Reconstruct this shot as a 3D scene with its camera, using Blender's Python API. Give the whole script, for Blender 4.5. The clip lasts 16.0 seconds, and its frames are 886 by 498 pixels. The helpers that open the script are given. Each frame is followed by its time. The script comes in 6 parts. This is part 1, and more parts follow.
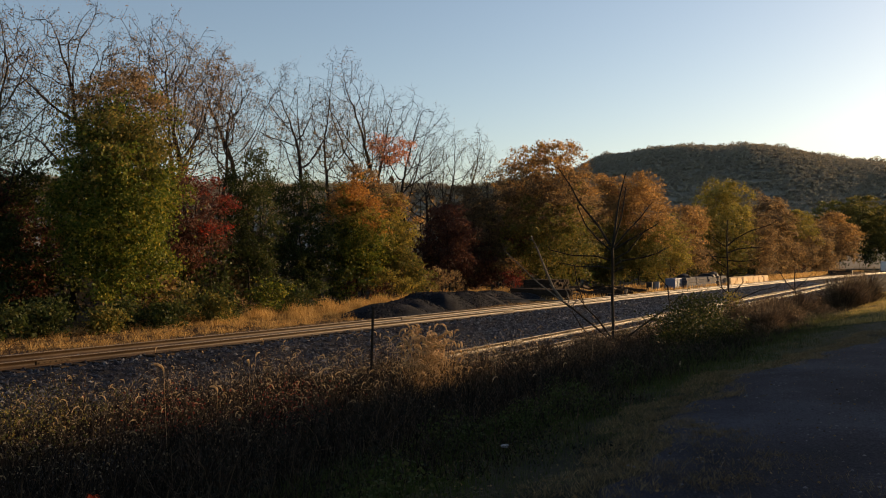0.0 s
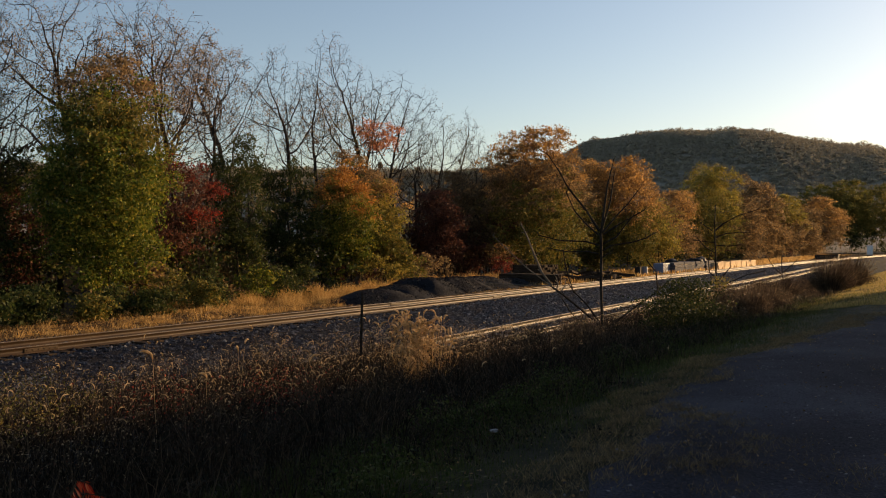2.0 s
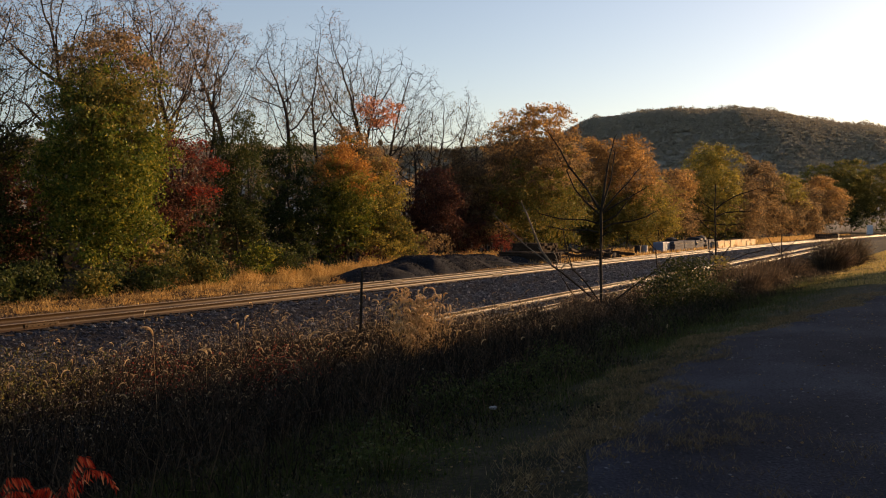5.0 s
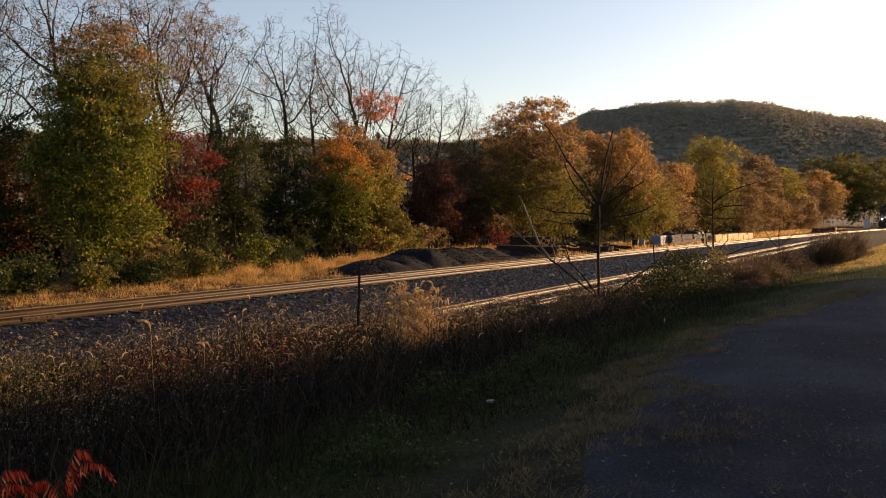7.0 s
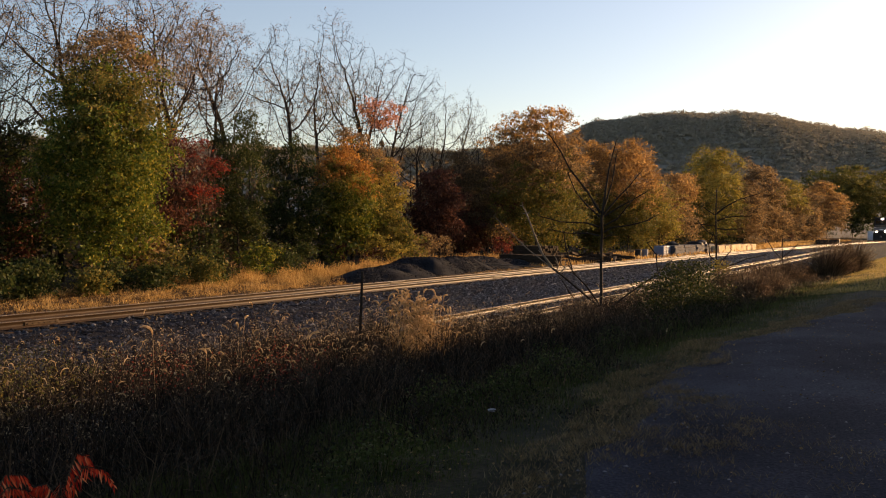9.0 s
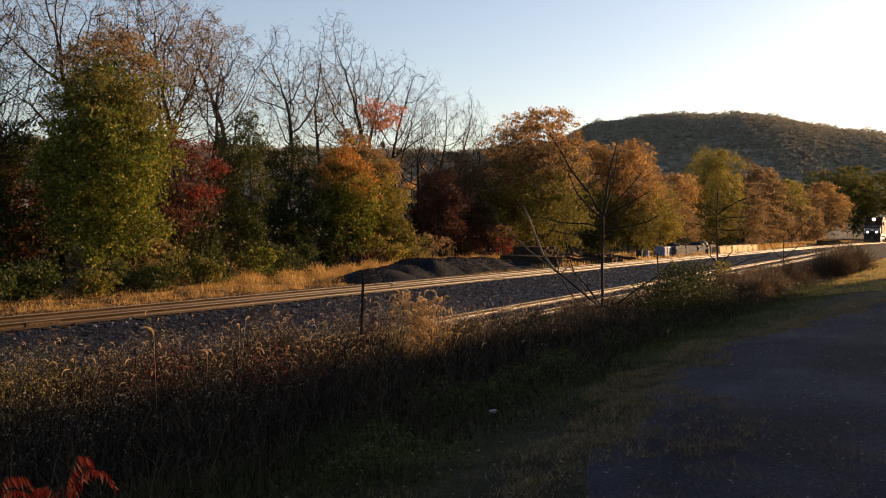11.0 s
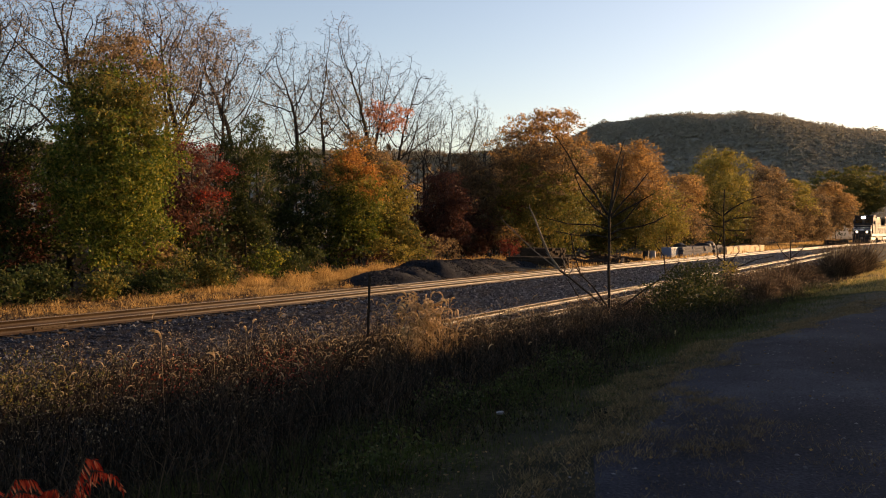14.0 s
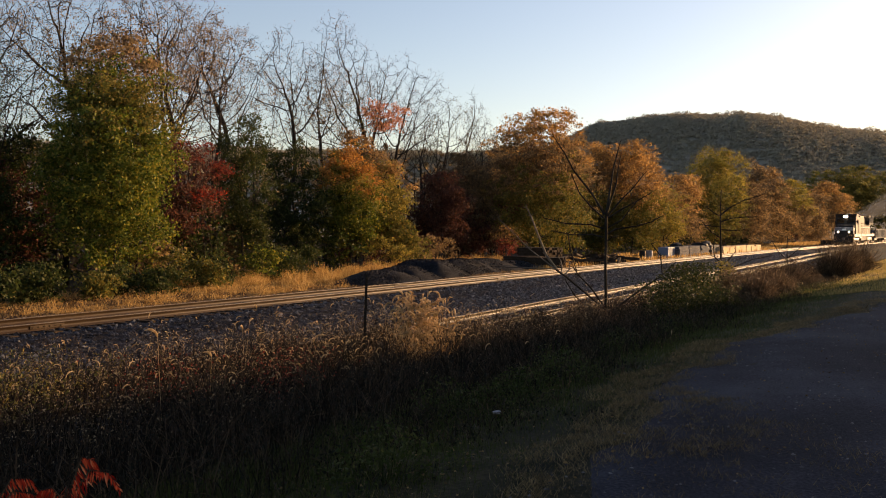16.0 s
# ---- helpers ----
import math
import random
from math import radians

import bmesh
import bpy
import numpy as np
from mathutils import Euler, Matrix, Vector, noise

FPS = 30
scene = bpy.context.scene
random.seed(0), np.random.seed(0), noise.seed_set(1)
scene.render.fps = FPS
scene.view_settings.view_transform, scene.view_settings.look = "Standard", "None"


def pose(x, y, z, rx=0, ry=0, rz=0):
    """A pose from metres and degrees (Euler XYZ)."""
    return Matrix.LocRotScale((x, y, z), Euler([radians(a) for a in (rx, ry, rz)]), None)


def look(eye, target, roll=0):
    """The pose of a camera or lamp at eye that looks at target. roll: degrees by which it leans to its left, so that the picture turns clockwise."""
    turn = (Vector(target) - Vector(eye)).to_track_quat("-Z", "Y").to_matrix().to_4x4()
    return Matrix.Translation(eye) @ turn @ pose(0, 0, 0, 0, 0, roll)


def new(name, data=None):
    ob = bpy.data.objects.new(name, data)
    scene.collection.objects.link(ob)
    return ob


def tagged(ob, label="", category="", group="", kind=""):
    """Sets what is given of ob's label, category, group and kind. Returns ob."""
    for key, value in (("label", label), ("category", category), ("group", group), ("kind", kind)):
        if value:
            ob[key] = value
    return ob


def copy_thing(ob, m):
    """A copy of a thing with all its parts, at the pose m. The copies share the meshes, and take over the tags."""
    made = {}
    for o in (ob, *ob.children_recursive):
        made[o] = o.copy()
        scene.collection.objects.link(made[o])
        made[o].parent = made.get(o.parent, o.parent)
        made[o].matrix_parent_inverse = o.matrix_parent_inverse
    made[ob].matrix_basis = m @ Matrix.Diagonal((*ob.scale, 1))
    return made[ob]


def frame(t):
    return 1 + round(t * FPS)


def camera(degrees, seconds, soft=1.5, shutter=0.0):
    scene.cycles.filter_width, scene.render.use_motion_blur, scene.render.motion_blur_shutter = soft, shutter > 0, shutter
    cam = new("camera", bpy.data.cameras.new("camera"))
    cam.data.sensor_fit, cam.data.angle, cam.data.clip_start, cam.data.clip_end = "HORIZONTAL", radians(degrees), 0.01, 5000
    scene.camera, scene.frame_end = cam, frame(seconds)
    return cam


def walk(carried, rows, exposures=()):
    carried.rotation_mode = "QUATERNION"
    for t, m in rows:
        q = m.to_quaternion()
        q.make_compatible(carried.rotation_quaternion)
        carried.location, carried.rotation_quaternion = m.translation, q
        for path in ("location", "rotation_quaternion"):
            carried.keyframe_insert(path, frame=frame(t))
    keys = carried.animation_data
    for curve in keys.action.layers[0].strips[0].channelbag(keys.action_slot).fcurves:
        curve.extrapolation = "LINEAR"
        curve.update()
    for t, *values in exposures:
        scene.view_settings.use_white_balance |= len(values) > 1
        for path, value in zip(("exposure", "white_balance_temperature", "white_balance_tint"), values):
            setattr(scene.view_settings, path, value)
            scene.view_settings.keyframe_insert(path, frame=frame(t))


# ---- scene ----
EYE_Z = 2.3
cam = camera(54.0, 16.0, soft=1.05)
walk(cam, [
    (0.0, pose(0, 0, EYE_Z, 90.880, 0.278, 31.713)),
    (0.5, pose(0, 0, EYE_Z, 90.813, 0.486, 31.477)),
    (1.0, pose(0, 0, EYE_Z, 90.549, 0.633, 31.189)),
    (1.5, pose(0, 0, EYE_Z, 90.318, 0.630, 31.040)),
    (2.0, pose(0, 0, EYE_Z, 89.934, 0.494, 30.987)),
    (2.5, pose(0, 0, EYE_Z, 89.580, 0.320, 30.895)),
    (3.0, pose(0, 0, EYE_Z, 89.338, 0.193, 30.949)),
    (3.5, pose(0, 0, EYE_Z, 89.168, 0.175, 30.969)),
    (4.0, pose(0, 0, EYE_Z, 88.947, 0.198, 30.947)),
    (6.5, pose(0, 0, EYE_Z, 88.038, 0.218, 30.995)),
    (7.0, pose(0, 0, EYE_Z, 88.044, 0.165, 30.831)),
    (7.5, pose(0, 0, EYE_Z, 88.140, -0.016, 30.753)),
    (8.0, pose(0, 0, EYE_Z, 88.270, -0.248, 30.891)),
    (8.5, pose(0, 0, EYE_Z, 88.491, -0.355, 31.023)),
    (9.0, pose(0, 0, EYE_Z, 88.592, -0.320, 31.031)),
    (11.5, pose(0, 0, EYE_Z, 88.680, -0.233, 31.148)),
    (12.0, pose(0, 0, EYE_Z, 88.706, -0.158, 31.298)),
    (12.5, pose(0, 0, EYE_Z, 88.737, -0.154, 31.388)),
    (13.0, pose(0, 0, EYE_Z, 88.668, -0.136, 31.554)),
    (13.5, pose(0, 0, EYE_Z, 88.619, -0.085, 31.523)),
    (14.0, pose(0, 0, EYE_Z, 88.771, 0.000, 31.500)),
    (14.5, pose(0, 0, EYE_Z, 88.895, 0.027, 31.543)),
    (15.0, pose(0, 0, EYE_Z, 88.828, 0.009, 31.531)),
    (15.5, pose(0, 0, EYE_Z, 88.679, 0.025, 31.442)),
    (16.0, pose(0, 0, EYE_Z, 88.731, -0.077, 31.300)),
], exposures=((0.0, 0.58, 7600, 18), (4.0, 0.65, 7800, 22), (6.5, 0.97, 8150, 27), (9.0, 0.94, 7950, 25), (16.0, 0.94, 7950, 25)))

# ---- world and sun: a low afternoon sun beyond the right of the railway ----
SUN_AZ, SUN_EL = radians(28), radians(10)      # azimuth from +Y towards +X
world = bpy.data.worlds.new("sky")
scene.world = world
world.use_nodes = True
wn = world.node_tree.nodes
sky = wn.new("ShaderNodeTexSky")
sky.sky_type = 'NISHITA'
sky.sun_disc = False
sky.sun_elevation = SUN_EL
sky.sun_rotation = SUN_AZ
sky.air_density, sky.dust_density, sky.ozone_density = 1.0, 0.9, 2.2
world.node_tree.links.new(sky.outputs[0], wn["Background"].inputs[0])
wn["Background"].inputs[1].default_value = 0.132

sun_data = bpy.data.lights.new("sun", "SUN")
sun_data.energy, sun_data.angle, sun_data.color = 5.0, radians(0.55), (1.0, 0.72, 0.40)
sun = new("sun", sun_data)
sun_from = Vector((math.sin(SUN_AZ) * math.cos(SUN_EL), math.cos(SUN_AZ) * math.cos(SUN_EL), math.sin(SUN_EL)))
sun.matrix_world = look(sun_from * 100, (0, 0, 0))

# ---- materials ----
def mat_base(name, rough=0.8, metal=0.0):
    m = bpy.data.materials.new(name)
    m.use_nodes = True
    b = m.node_tree.nodes["Principled BSDF"]
    b.inputs["Roughness"].default_value = rough
    b.inputs["Metallic"].default_value = metal
    b.inputs["Specular IOR Level"].default_value = 0.12
    return m, m.node_tree.nodes, m.node_tree.links, b


def ramp(nodes, stops):
    r = nodes.new("ShaderNodeValToRGB")
    e = r.color_ramp.elements
    while len(e) < len(stops):
        e.new(0.5)
    for el, (p, c) in zip(e, stops):
        el.position, el.color = p, (*c, 1)
    return r


def surface(name, stops, scale=2.0, fine=40.0, rough=0.85, bump=0.4, metal=0.0, dist=0.02, spec=0.06):
    """Noise at two scales for colour, and a fine relief."""
    m, n, l, b = mat_base(name, rough, metal)
    b.inputs["Specular IOR Level"].default_value = spec
    g = n.new("ShaderNodeNewGeometry")
    a, c = n.new("ShaderNodeTexNoise"), n.new("ShaderNodeTexNoise")
    a.inputs["Scale"].default_value, c.inputs["Scale"].default_value = scale, fine
    a.inputs["Detail"].default_value = c.inputs["Detail"].default_value = 5
    l.new(g.outputs["Position"], a.inputs["Vector"]), l.new(g.outputs["Position"], c.inputs["Vector"])
    mix = n.new("ShaderNodeMath")
    mix.operation = 'MULTIPLY_ADD'
    mix.inputs[1].default_value = 0.45
    half = n.new("ShaderNodeMath")
    half.operation = 'MULTIPLY'
    half.inputs[1].default_value = 0.55
    l.new(a.outputs["Fac"], half.inputs[0])
    l.new(c.outputs["Fac"], mix.inputs[0]), l.new(half.outputs[0], mix.inputs[2])
    r = ramp(n, stops)
    l.new(mix.outputs[0], r.inputs[0]), l.new(r.outputs[0], b.inputs["Base Color"])
    if bump:
        bp = n.new("ShaderNodeBump")
        bp.inputs["Strength"].default_value, bp.inputs["Distance"].default_value = bump, dist
        l.new(c.outputs["Fac"], bp.inputs["Height"]), l.new(bp.outputs[0], b.inputs["Normal"])
    return m


def foliage(name, stops, through_light=0.4, rough=0.6):
    """Thin leaves or blades: every island has a colour of its own; light shines through."""
    m, n, l, b = mat_base(name, rough)
    g = n.new("ShaderNodeNewGeometry")
    r = ramp(n, stops)
    l.new(g.outputs["Random Per Island"], r.inputs[0])
    l.new(r.outputs[0], b.inputs["Base Color"])
    t = n.new("ShaderNodeBsdfTranslucent")
    l.new(r.outputs[0], t.inputs["Color"])
    mx = n.new("ShaderNodeMixShader")
    mx.inputs[0].default_value = through_light
    l.new(b.outputs[0], mx.inputs[1]), l.new(t.outputs[0], mx.inputs[2])
    l.new(mx.outputs[0], n["Material Output"].inputs[0])
    return m


def paint(name, colour, rough=0.5, metal=0.0, wear=0.12):
    k = lambda f: tuple(min(1, c * f) for c in colour)
    return surface(name, [(0.3, k(1 - wear * 2)), (0.5, k(1)), (0.7, k(1 + wear))], 1.5, 25, rough, 0.08, metal, 0.005, 0.3)


def glow(name, colour, strength):
    m = bpy.data.materials.new(name)
    m.use_nodes = True
    b = m.node_tree.nodes["Principled BSDF"]
    b.inputs["Emission Color"].default_value = (*colour, 1)
    b.inputs["Emission Strength"].default_value = strength
    return m


# Litter kept pale to stand in for haze over the hill.
M_HILL = surface("leaf_litter", [(0.3, (0.2, 0.175, 0.135)), (0.7, (0.25, 0.22, 0.165))], 0.02, 0.2, 0.9, 0.3, 0, 1.0)
# Soil colour is lowered to deepen the shade on the verge.
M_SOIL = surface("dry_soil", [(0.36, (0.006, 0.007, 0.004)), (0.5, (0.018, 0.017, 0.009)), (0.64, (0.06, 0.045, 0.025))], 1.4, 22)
M_STRAWGROUND = surface("matted_straw", [(0.34, (0.025, 0.013, 0.007)), (0.5, (0.06, 0.033, 0.014)), (0.66, (0.15, 0.085, 0.03))], 1.2, 14, 0.9, 0.8, 0, 0.05)
M_BUSH = foliage("bush_twigs", [(0.0, (0.05, 0.033, 0.022)), (0.6, (0.12, 0.08, 0.05)), (0.92, (0.22, 0.15, 0.09)), (1.0, (0.40, 0.28, 0.16))], 0.4)
# Very dark gravel: part of the road's shade is in this colour.
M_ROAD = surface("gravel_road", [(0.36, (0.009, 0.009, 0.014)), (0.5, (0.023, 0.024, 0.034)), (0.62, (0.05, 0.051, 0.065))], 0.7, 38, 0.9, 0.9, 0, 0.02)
M_BALLAST = surface("ballast_bed", [(0.3, (0.007, 0.007, 0.009)), (0.5, (0.017, 0.017, 0.021)), (0.7, (0.045, 0.045, 0.049))], 1.2, 22, 0.85, 1.0, 0, 0.05)
M_STONE = foliage("ballast_stone", [(0.0, (0.007, 0.007, 0.010)), (0.6, (0.018, 0.019, 0.024)), (0.9, (0.034, 0.035, 0.041)), (0.95, (0.09, 0.09, 0.09)), (1.0, (0.18, 0.17, 0.16))], 0.0, 0.4)
M_STONE.node_tree.nodes["Principled BSDF"].inputs["Specular IOR Level"].default_value = 0.22
M_PEBBLE = foliage("road_pebble", [(0.0, (0.03, 0.03, 0.037)), (0.7, (0.06, 0.06, 0.07)), (1.0, (0.16, 0.155, 0.16))], 0.0, 0.8)
M_PILE = surface("crushed_stone", [(0.3, (0.008, 0.008, 0.010)), (0.5, (0.016, 0.017, 0.020)), (0.7, (0.032, 0.033, 0.037))], 1.0, 26, 0.9, 1.0, 0, 0.05)
M_CINDER = surface("cinder_strip", [(0.3, (0.02, 0.011, 0.008)), (0.5, (0.04, 0.022, 0.015)), (0.7, (0.08, 0.048, 0.032))], 0.8, 30)
M_RAIL = surface("rusty_rail", [(0.3, (0.016, 0.009, 0.005)), (0.5, (0.032, 0.018, 0.009)), (0.7, (0.06, 0.036, 0.018))], 1.0, 30, 0.5, 0.2, 0.0, 0.004, 0.14)
M_RAILTOP = surface("polished_rail_head", [(0.3, (0.36, 0.27, 0.18)), (0.7, (0.52, 0.41, 0.29))], 3, 60, 0.33, 0.05, 0.8, 0.002)
M_SIDINGTOP = surface("rusty_rail_head", [(0.3, (0.09, 0.055, 0.03)), (0.7, (0.17, 0.11, 0.065))], 3, 60, 0.5, 0.05, 0.3, 0.002)
M_TIE = surface("old_tie_wood", [(0.3, (0.02, 0.014, 0.010)), (0.5, (0.04, 0.028, 0.019)), (0.7, (0.08, 0.058, 0.042))], 2, 30, 0.9, 0.6)
M_TIE_NEW = surface("pale_timber", [(0.3, (0.42, 0.29, 0.16)), (0.5, (0.58, 0.42, 0.25)), (0.7, (0.7, 0.55, 0.36))], 1.5, 20, 0.8, 0.4)
# Darker than bark is: the backlit silhouette is put into the colour.
M_BARK = surface("bark", [(0.3, (0.014, 0.011, 0.009)), (0.5, (0.03, 0.024, 0.019)), (0.7, (0.06, 0.05, 0.04))], 2, 30, 0.9, 0.7)
M_BARK_PALE = surface("pale_bark", [(0.3, (0.08, 0.065, 0.05)), (0.5, (0.14, 0.115, 0.09)), (0.7, (0.22, 0.19, 0.15))], 2, 30, 0.85, 0.5)
# Stems are darkened to deepen the shade over the near weeds.
M_STEM = foliage("dry_stem", [(0.0, (0.02, 0.014, 0.010)), (0.6, (0.045, 0.03, 0.02)), (1.0, (0.13, 0.09, 0.055))], 0.25)

LEAF_GREEN = foliage("green_leaves", [(0.0, (0.035, 0.062, 0.010)), (0.5, (0.10, 0.125, 0.018)), (0.8, (0.18, 0.175, 0.028)), (1.0, (0.30, 0.23, 0.04))])
# The shrubs' shade and a few lit leaves are put into this ramp.
LEAF_VINE = foliage("shaded_vine_leaves", [(0.0, (0.010, 0.018, 0.006)), (0.6, (0.026, 0.036, 0.011)), (0.9, (0.05, 0.055, 0.017)), (1.0, (0.12, 0.10, 0.03))])
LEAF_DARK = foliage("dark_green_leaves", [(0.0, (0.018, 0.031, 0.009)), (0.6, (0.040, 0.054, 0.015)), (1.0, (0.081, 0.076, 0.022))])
# OLIVE, YELLOW, RUST, DULL and BROWN are lifted to stand in for haze.
LEAF_OLIVE = foliage("olive_leaves", [(0.0, (0.056, 0.067, 0.017)), (0.5, (0.112, 0.112, 0.028)), (1.0, (0.245, 0.168, 0.039))])
LEAF_YELLOW = foliage("yellow_leaves", [(0.0, (0.106, 0.106, 0.026)), (0.5, (0.231, 0.191, 0.042)), (1.0, (0.409, 0.290, 0.066))])
LEAF_ORANGE = foliage("orange_leaves", [(0.0, (0.184, 0.081, 0.023)), (0.5, (0.368, 0.161, 0.040)), (1.0, (0.575, 0.276, 0.063))])
LEAF_RUST = foliage("rust_leaves", [(0.0, (0.132, 0.079, 0.034)), (0.5, (0.284, 0.156, 0.055)), (1.0, (0.529, 0.291, 0.095))], 0.6)
LEAF_DULL = foliage("dull_rust_leaves", [(0.0, (0.134, 0.084, 0.041)), (0.5, (0.269, 0.155, 0.060)), (1.0, (0.487, 0.277, 0.101))], 0.54)
LEAF_BROWN = foliage("brown_leaves", [(0.0, (0.084, 0.060, 0.037)), (0.5, (0.176, 0.118, 0.060)), (1.0, (0.336, 0.215, 0.101))], 0.54)
LEAF_RED = foliage("red_leaves", [(0.0, (0.12, 0.015, 0.012)), (0.5, (0.28, 0.035, 0.022)), (1.0, (0.45, 0.08, 0.035))])
LEAF_CORAL = foliage("coral_leaves", [(0.0, (0.2, 0.07, 0.035)), (0.5, (0.42, 0.15, 0.075)), (1.0, (0.6, 0.25, 0.12))])
# LEAF_BROWN darkened, with the wood's inner shade put into the colour.
LEAF_SHADE = foliage("shaded_brown_leaves", [(0.0, (0.072, 0.053, 0.033)), (0.6, (0.144, 0.101, 0.057)), (1.0, (0.264, 0.173, 0.087))], 0.5)
LEAF_DULLRED = foliage("dull_red_leaves", [(0.0, (0.075, 0.018, 0.015)), (0.6, (0.180, 0.036, 0.024)), (1.0, (0.360, 0.075, 0.042))])
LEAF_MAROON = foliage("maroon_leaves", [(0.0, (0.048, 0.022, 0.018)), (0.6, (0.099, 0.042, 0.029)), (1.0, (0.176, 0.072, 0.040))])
M_PILE_STONE = foliage("pile_stone", [(0.0, (0.008, 0.008, 0.010)), (0.7, (0.022, 0.023, 0.026)), (1.0, (0.07, 0.07, 0.074))], 0.0, 0.8)
STRAW = foliage("short_straw", [(0.0, (0.08, 0.058, 0.03)), (0.6, (0.17, 0.125, 0.065)), (1.0, (0.3, 0.22, 0.12))], 0.4)
# Brightened towards orange to put sunlight into leaves that stand in shade.
SUMAC_RED = foliage("sunlit_red_leaves", [(0.0, (0.30, 0.012, 0.008)), (0.5, (0.72, 0.06, 0.022)), (0.85, (0.9, 0.17, 0.06)), (1.0, (0.92, 0.4, 0.2))], 0.55)
GRASS_GOLD = foliage("golden_grass", [(0.0, (0.16, 0.085, 0.028)), (0.5, (0.39, 0.23, 0.08)), (1.0, (0.66, 0.44, 0.18))], 0.5)
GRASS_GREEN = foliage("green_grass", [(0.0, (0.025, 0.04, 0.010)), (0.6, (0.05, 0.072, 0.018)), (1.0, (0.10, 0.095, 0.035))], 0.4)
# Nearly black: the foreground's shade is put into this grass colour.
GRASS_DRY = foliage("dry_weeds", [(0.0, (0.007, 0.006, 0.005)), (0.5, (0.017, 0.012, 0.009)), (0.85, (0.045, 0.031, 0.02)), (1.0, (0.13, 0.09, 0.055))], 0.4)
# One weed foliage in two colours: pale for the sun, dark for shade.
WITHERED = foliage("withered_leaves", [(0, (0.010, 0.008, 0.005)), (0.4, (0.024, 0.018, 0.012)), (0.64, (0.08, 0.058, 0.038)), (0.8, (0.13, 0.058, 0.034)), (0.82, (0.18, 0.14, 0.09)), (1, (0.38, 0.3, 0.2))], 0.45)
WEED_SHADED = foliage("shaded_weed_leaves", [(0, (0.008, 0.008, 0.006)), (0.6, (0.016, 0.018, 0.012)), (0.95, (0.032, 0.03, 0.02)), (1, (0.08, 0.065, 0.045))], 0.35)
# Paled so that the seed heads carry the sun's glow in their colour.
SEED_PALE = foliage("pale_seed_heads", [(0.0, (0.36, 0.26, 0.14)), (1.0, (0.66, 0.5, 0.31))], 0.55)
# Paler than such woods are: distant haze is put into the colour.
FOREST = foliage("hill_forest", [(0.0, (0.255, 0.225, 0.17)), (0.5, (0.27, 0.237, 0.177)), (1.0, (0.285, 0.248, 0.18))], 0.35, 1.0)

M_BLACK = paint("black_paint", (0.022, 0.021, 0.02), 0.6)
M_BLACK.node_tree.nodes["Principled BSDF"].inputs["Specular IOR Level"].default_value = 0.12
M_GREY = paint("grey_paint", (0.22, 0.22, 0.23), 0.5)
M_WHITE = paint("white_paint", (0.7, 0.7, 0.68), 0.5)
M_GONDOLA = paint("blue_grey_paint", (0.035, 0.045, 0.06), 0.85)
M_STEEL = paint("dirty_steel", (0.12, 0.11, 0.10), 0.5, 0.6)
M_CONCRETE = surface("concrete", [(0.3, (0.05, 0.05, 0.055)), (0.5, (0.08, 0.08, 0.088)), (0.7, (0.13, 0.13, 0.14))], 1, 20, 0.85, 0.4)
M_BLUE = paint("pale_blue_plastic", (0.13, 0.18, 0.27), 0.45)
M_WALL = surface("grey_siding", [(0.3, (0.25, 0.25, 0.25)), (0.7, (0.4, 0.4, 0.4))], 1, 12, 0.7, 0.2)
M_LIGHT = glow("headlight_glow", (1.0, 0.86, 0.62), 60.0)
M_DARKGLASS, _n, _l, _b = mat_base("dark_glass", 0.08)
_b.inputs["Base Color"].default_value = (0.012, 0.014, 0.016, 1)
_b.inputs["Specular IOR Level"].default_value = 0.6


# ---- mesh helpers ----
def fast_mesh(name, verts, faces):
    """verts (N,3); faces (M,k) of equal size k."""
    verts, faces = np.asarray(verts, np.float32), np.asarray(faces, np.int32)
    me = bpy.data.meshes.new(name)
    k = faces.shape[1]
    me.vertices.add(len(verts))
    me.vertices.foreach_set("co", verts.ravel())
    me.loops.add(faces.size)
    me.loops.foreach_set("vertex_index", faces.ravel())
    me.polygons.add(len(faces))
    me.polygons.foreach_set("loop_start", np.arange(0, faces.size, k, dtype=np.int32))
    me.update(calc_edges=True)
    return me


def put(name, me, mat, parent=None, label="", smooth=False):
    """Link a mesh as one object, under a parent if one is given."""
    me.materials.clear()
    me.materials.append(mat)
    if smooth:
        me.polygons.foreach_set("use_smooth", np.ones(len(me.polygons), dtype=bool))
    ob = new(name, me)
    if parent is not None:
        ob.parent = parent
    if label:
        ob["label"] = label
    return ob


def part(name, bm, mat, parent, label="", smooth=False):
    me = bpy.data.meshes.new(name)
    bm.to_mesh(me)
    bm.free()
    return put(name, me, mat, parent, label, smooth)


def bm_box(x0, x1, y0, y1, z0, z1, bevel=0.0, bm=None):
    bm = bm or bmesh.new()
    r = bmesh.ops.create_cube(bm, size=1)
    vs = r["verts"]
    bmesh.ops.scale(bm, verts=vs, vec=(x1 - x0, y1 - y0, z1 - z0))
    bmesh.ops.translate(bm, verts=vs, vec=((x0 + x1) / 2, (y0 + y1) / 2, (z0 + z1) / 2))
    if bevel:
        es = list({e for v in vs for e in v.link_edges})
        bmesh.ops.bevel(bm, geom=es, offset=bevel, segments=2, profile=0.6, affect='EDGES')
    return bm


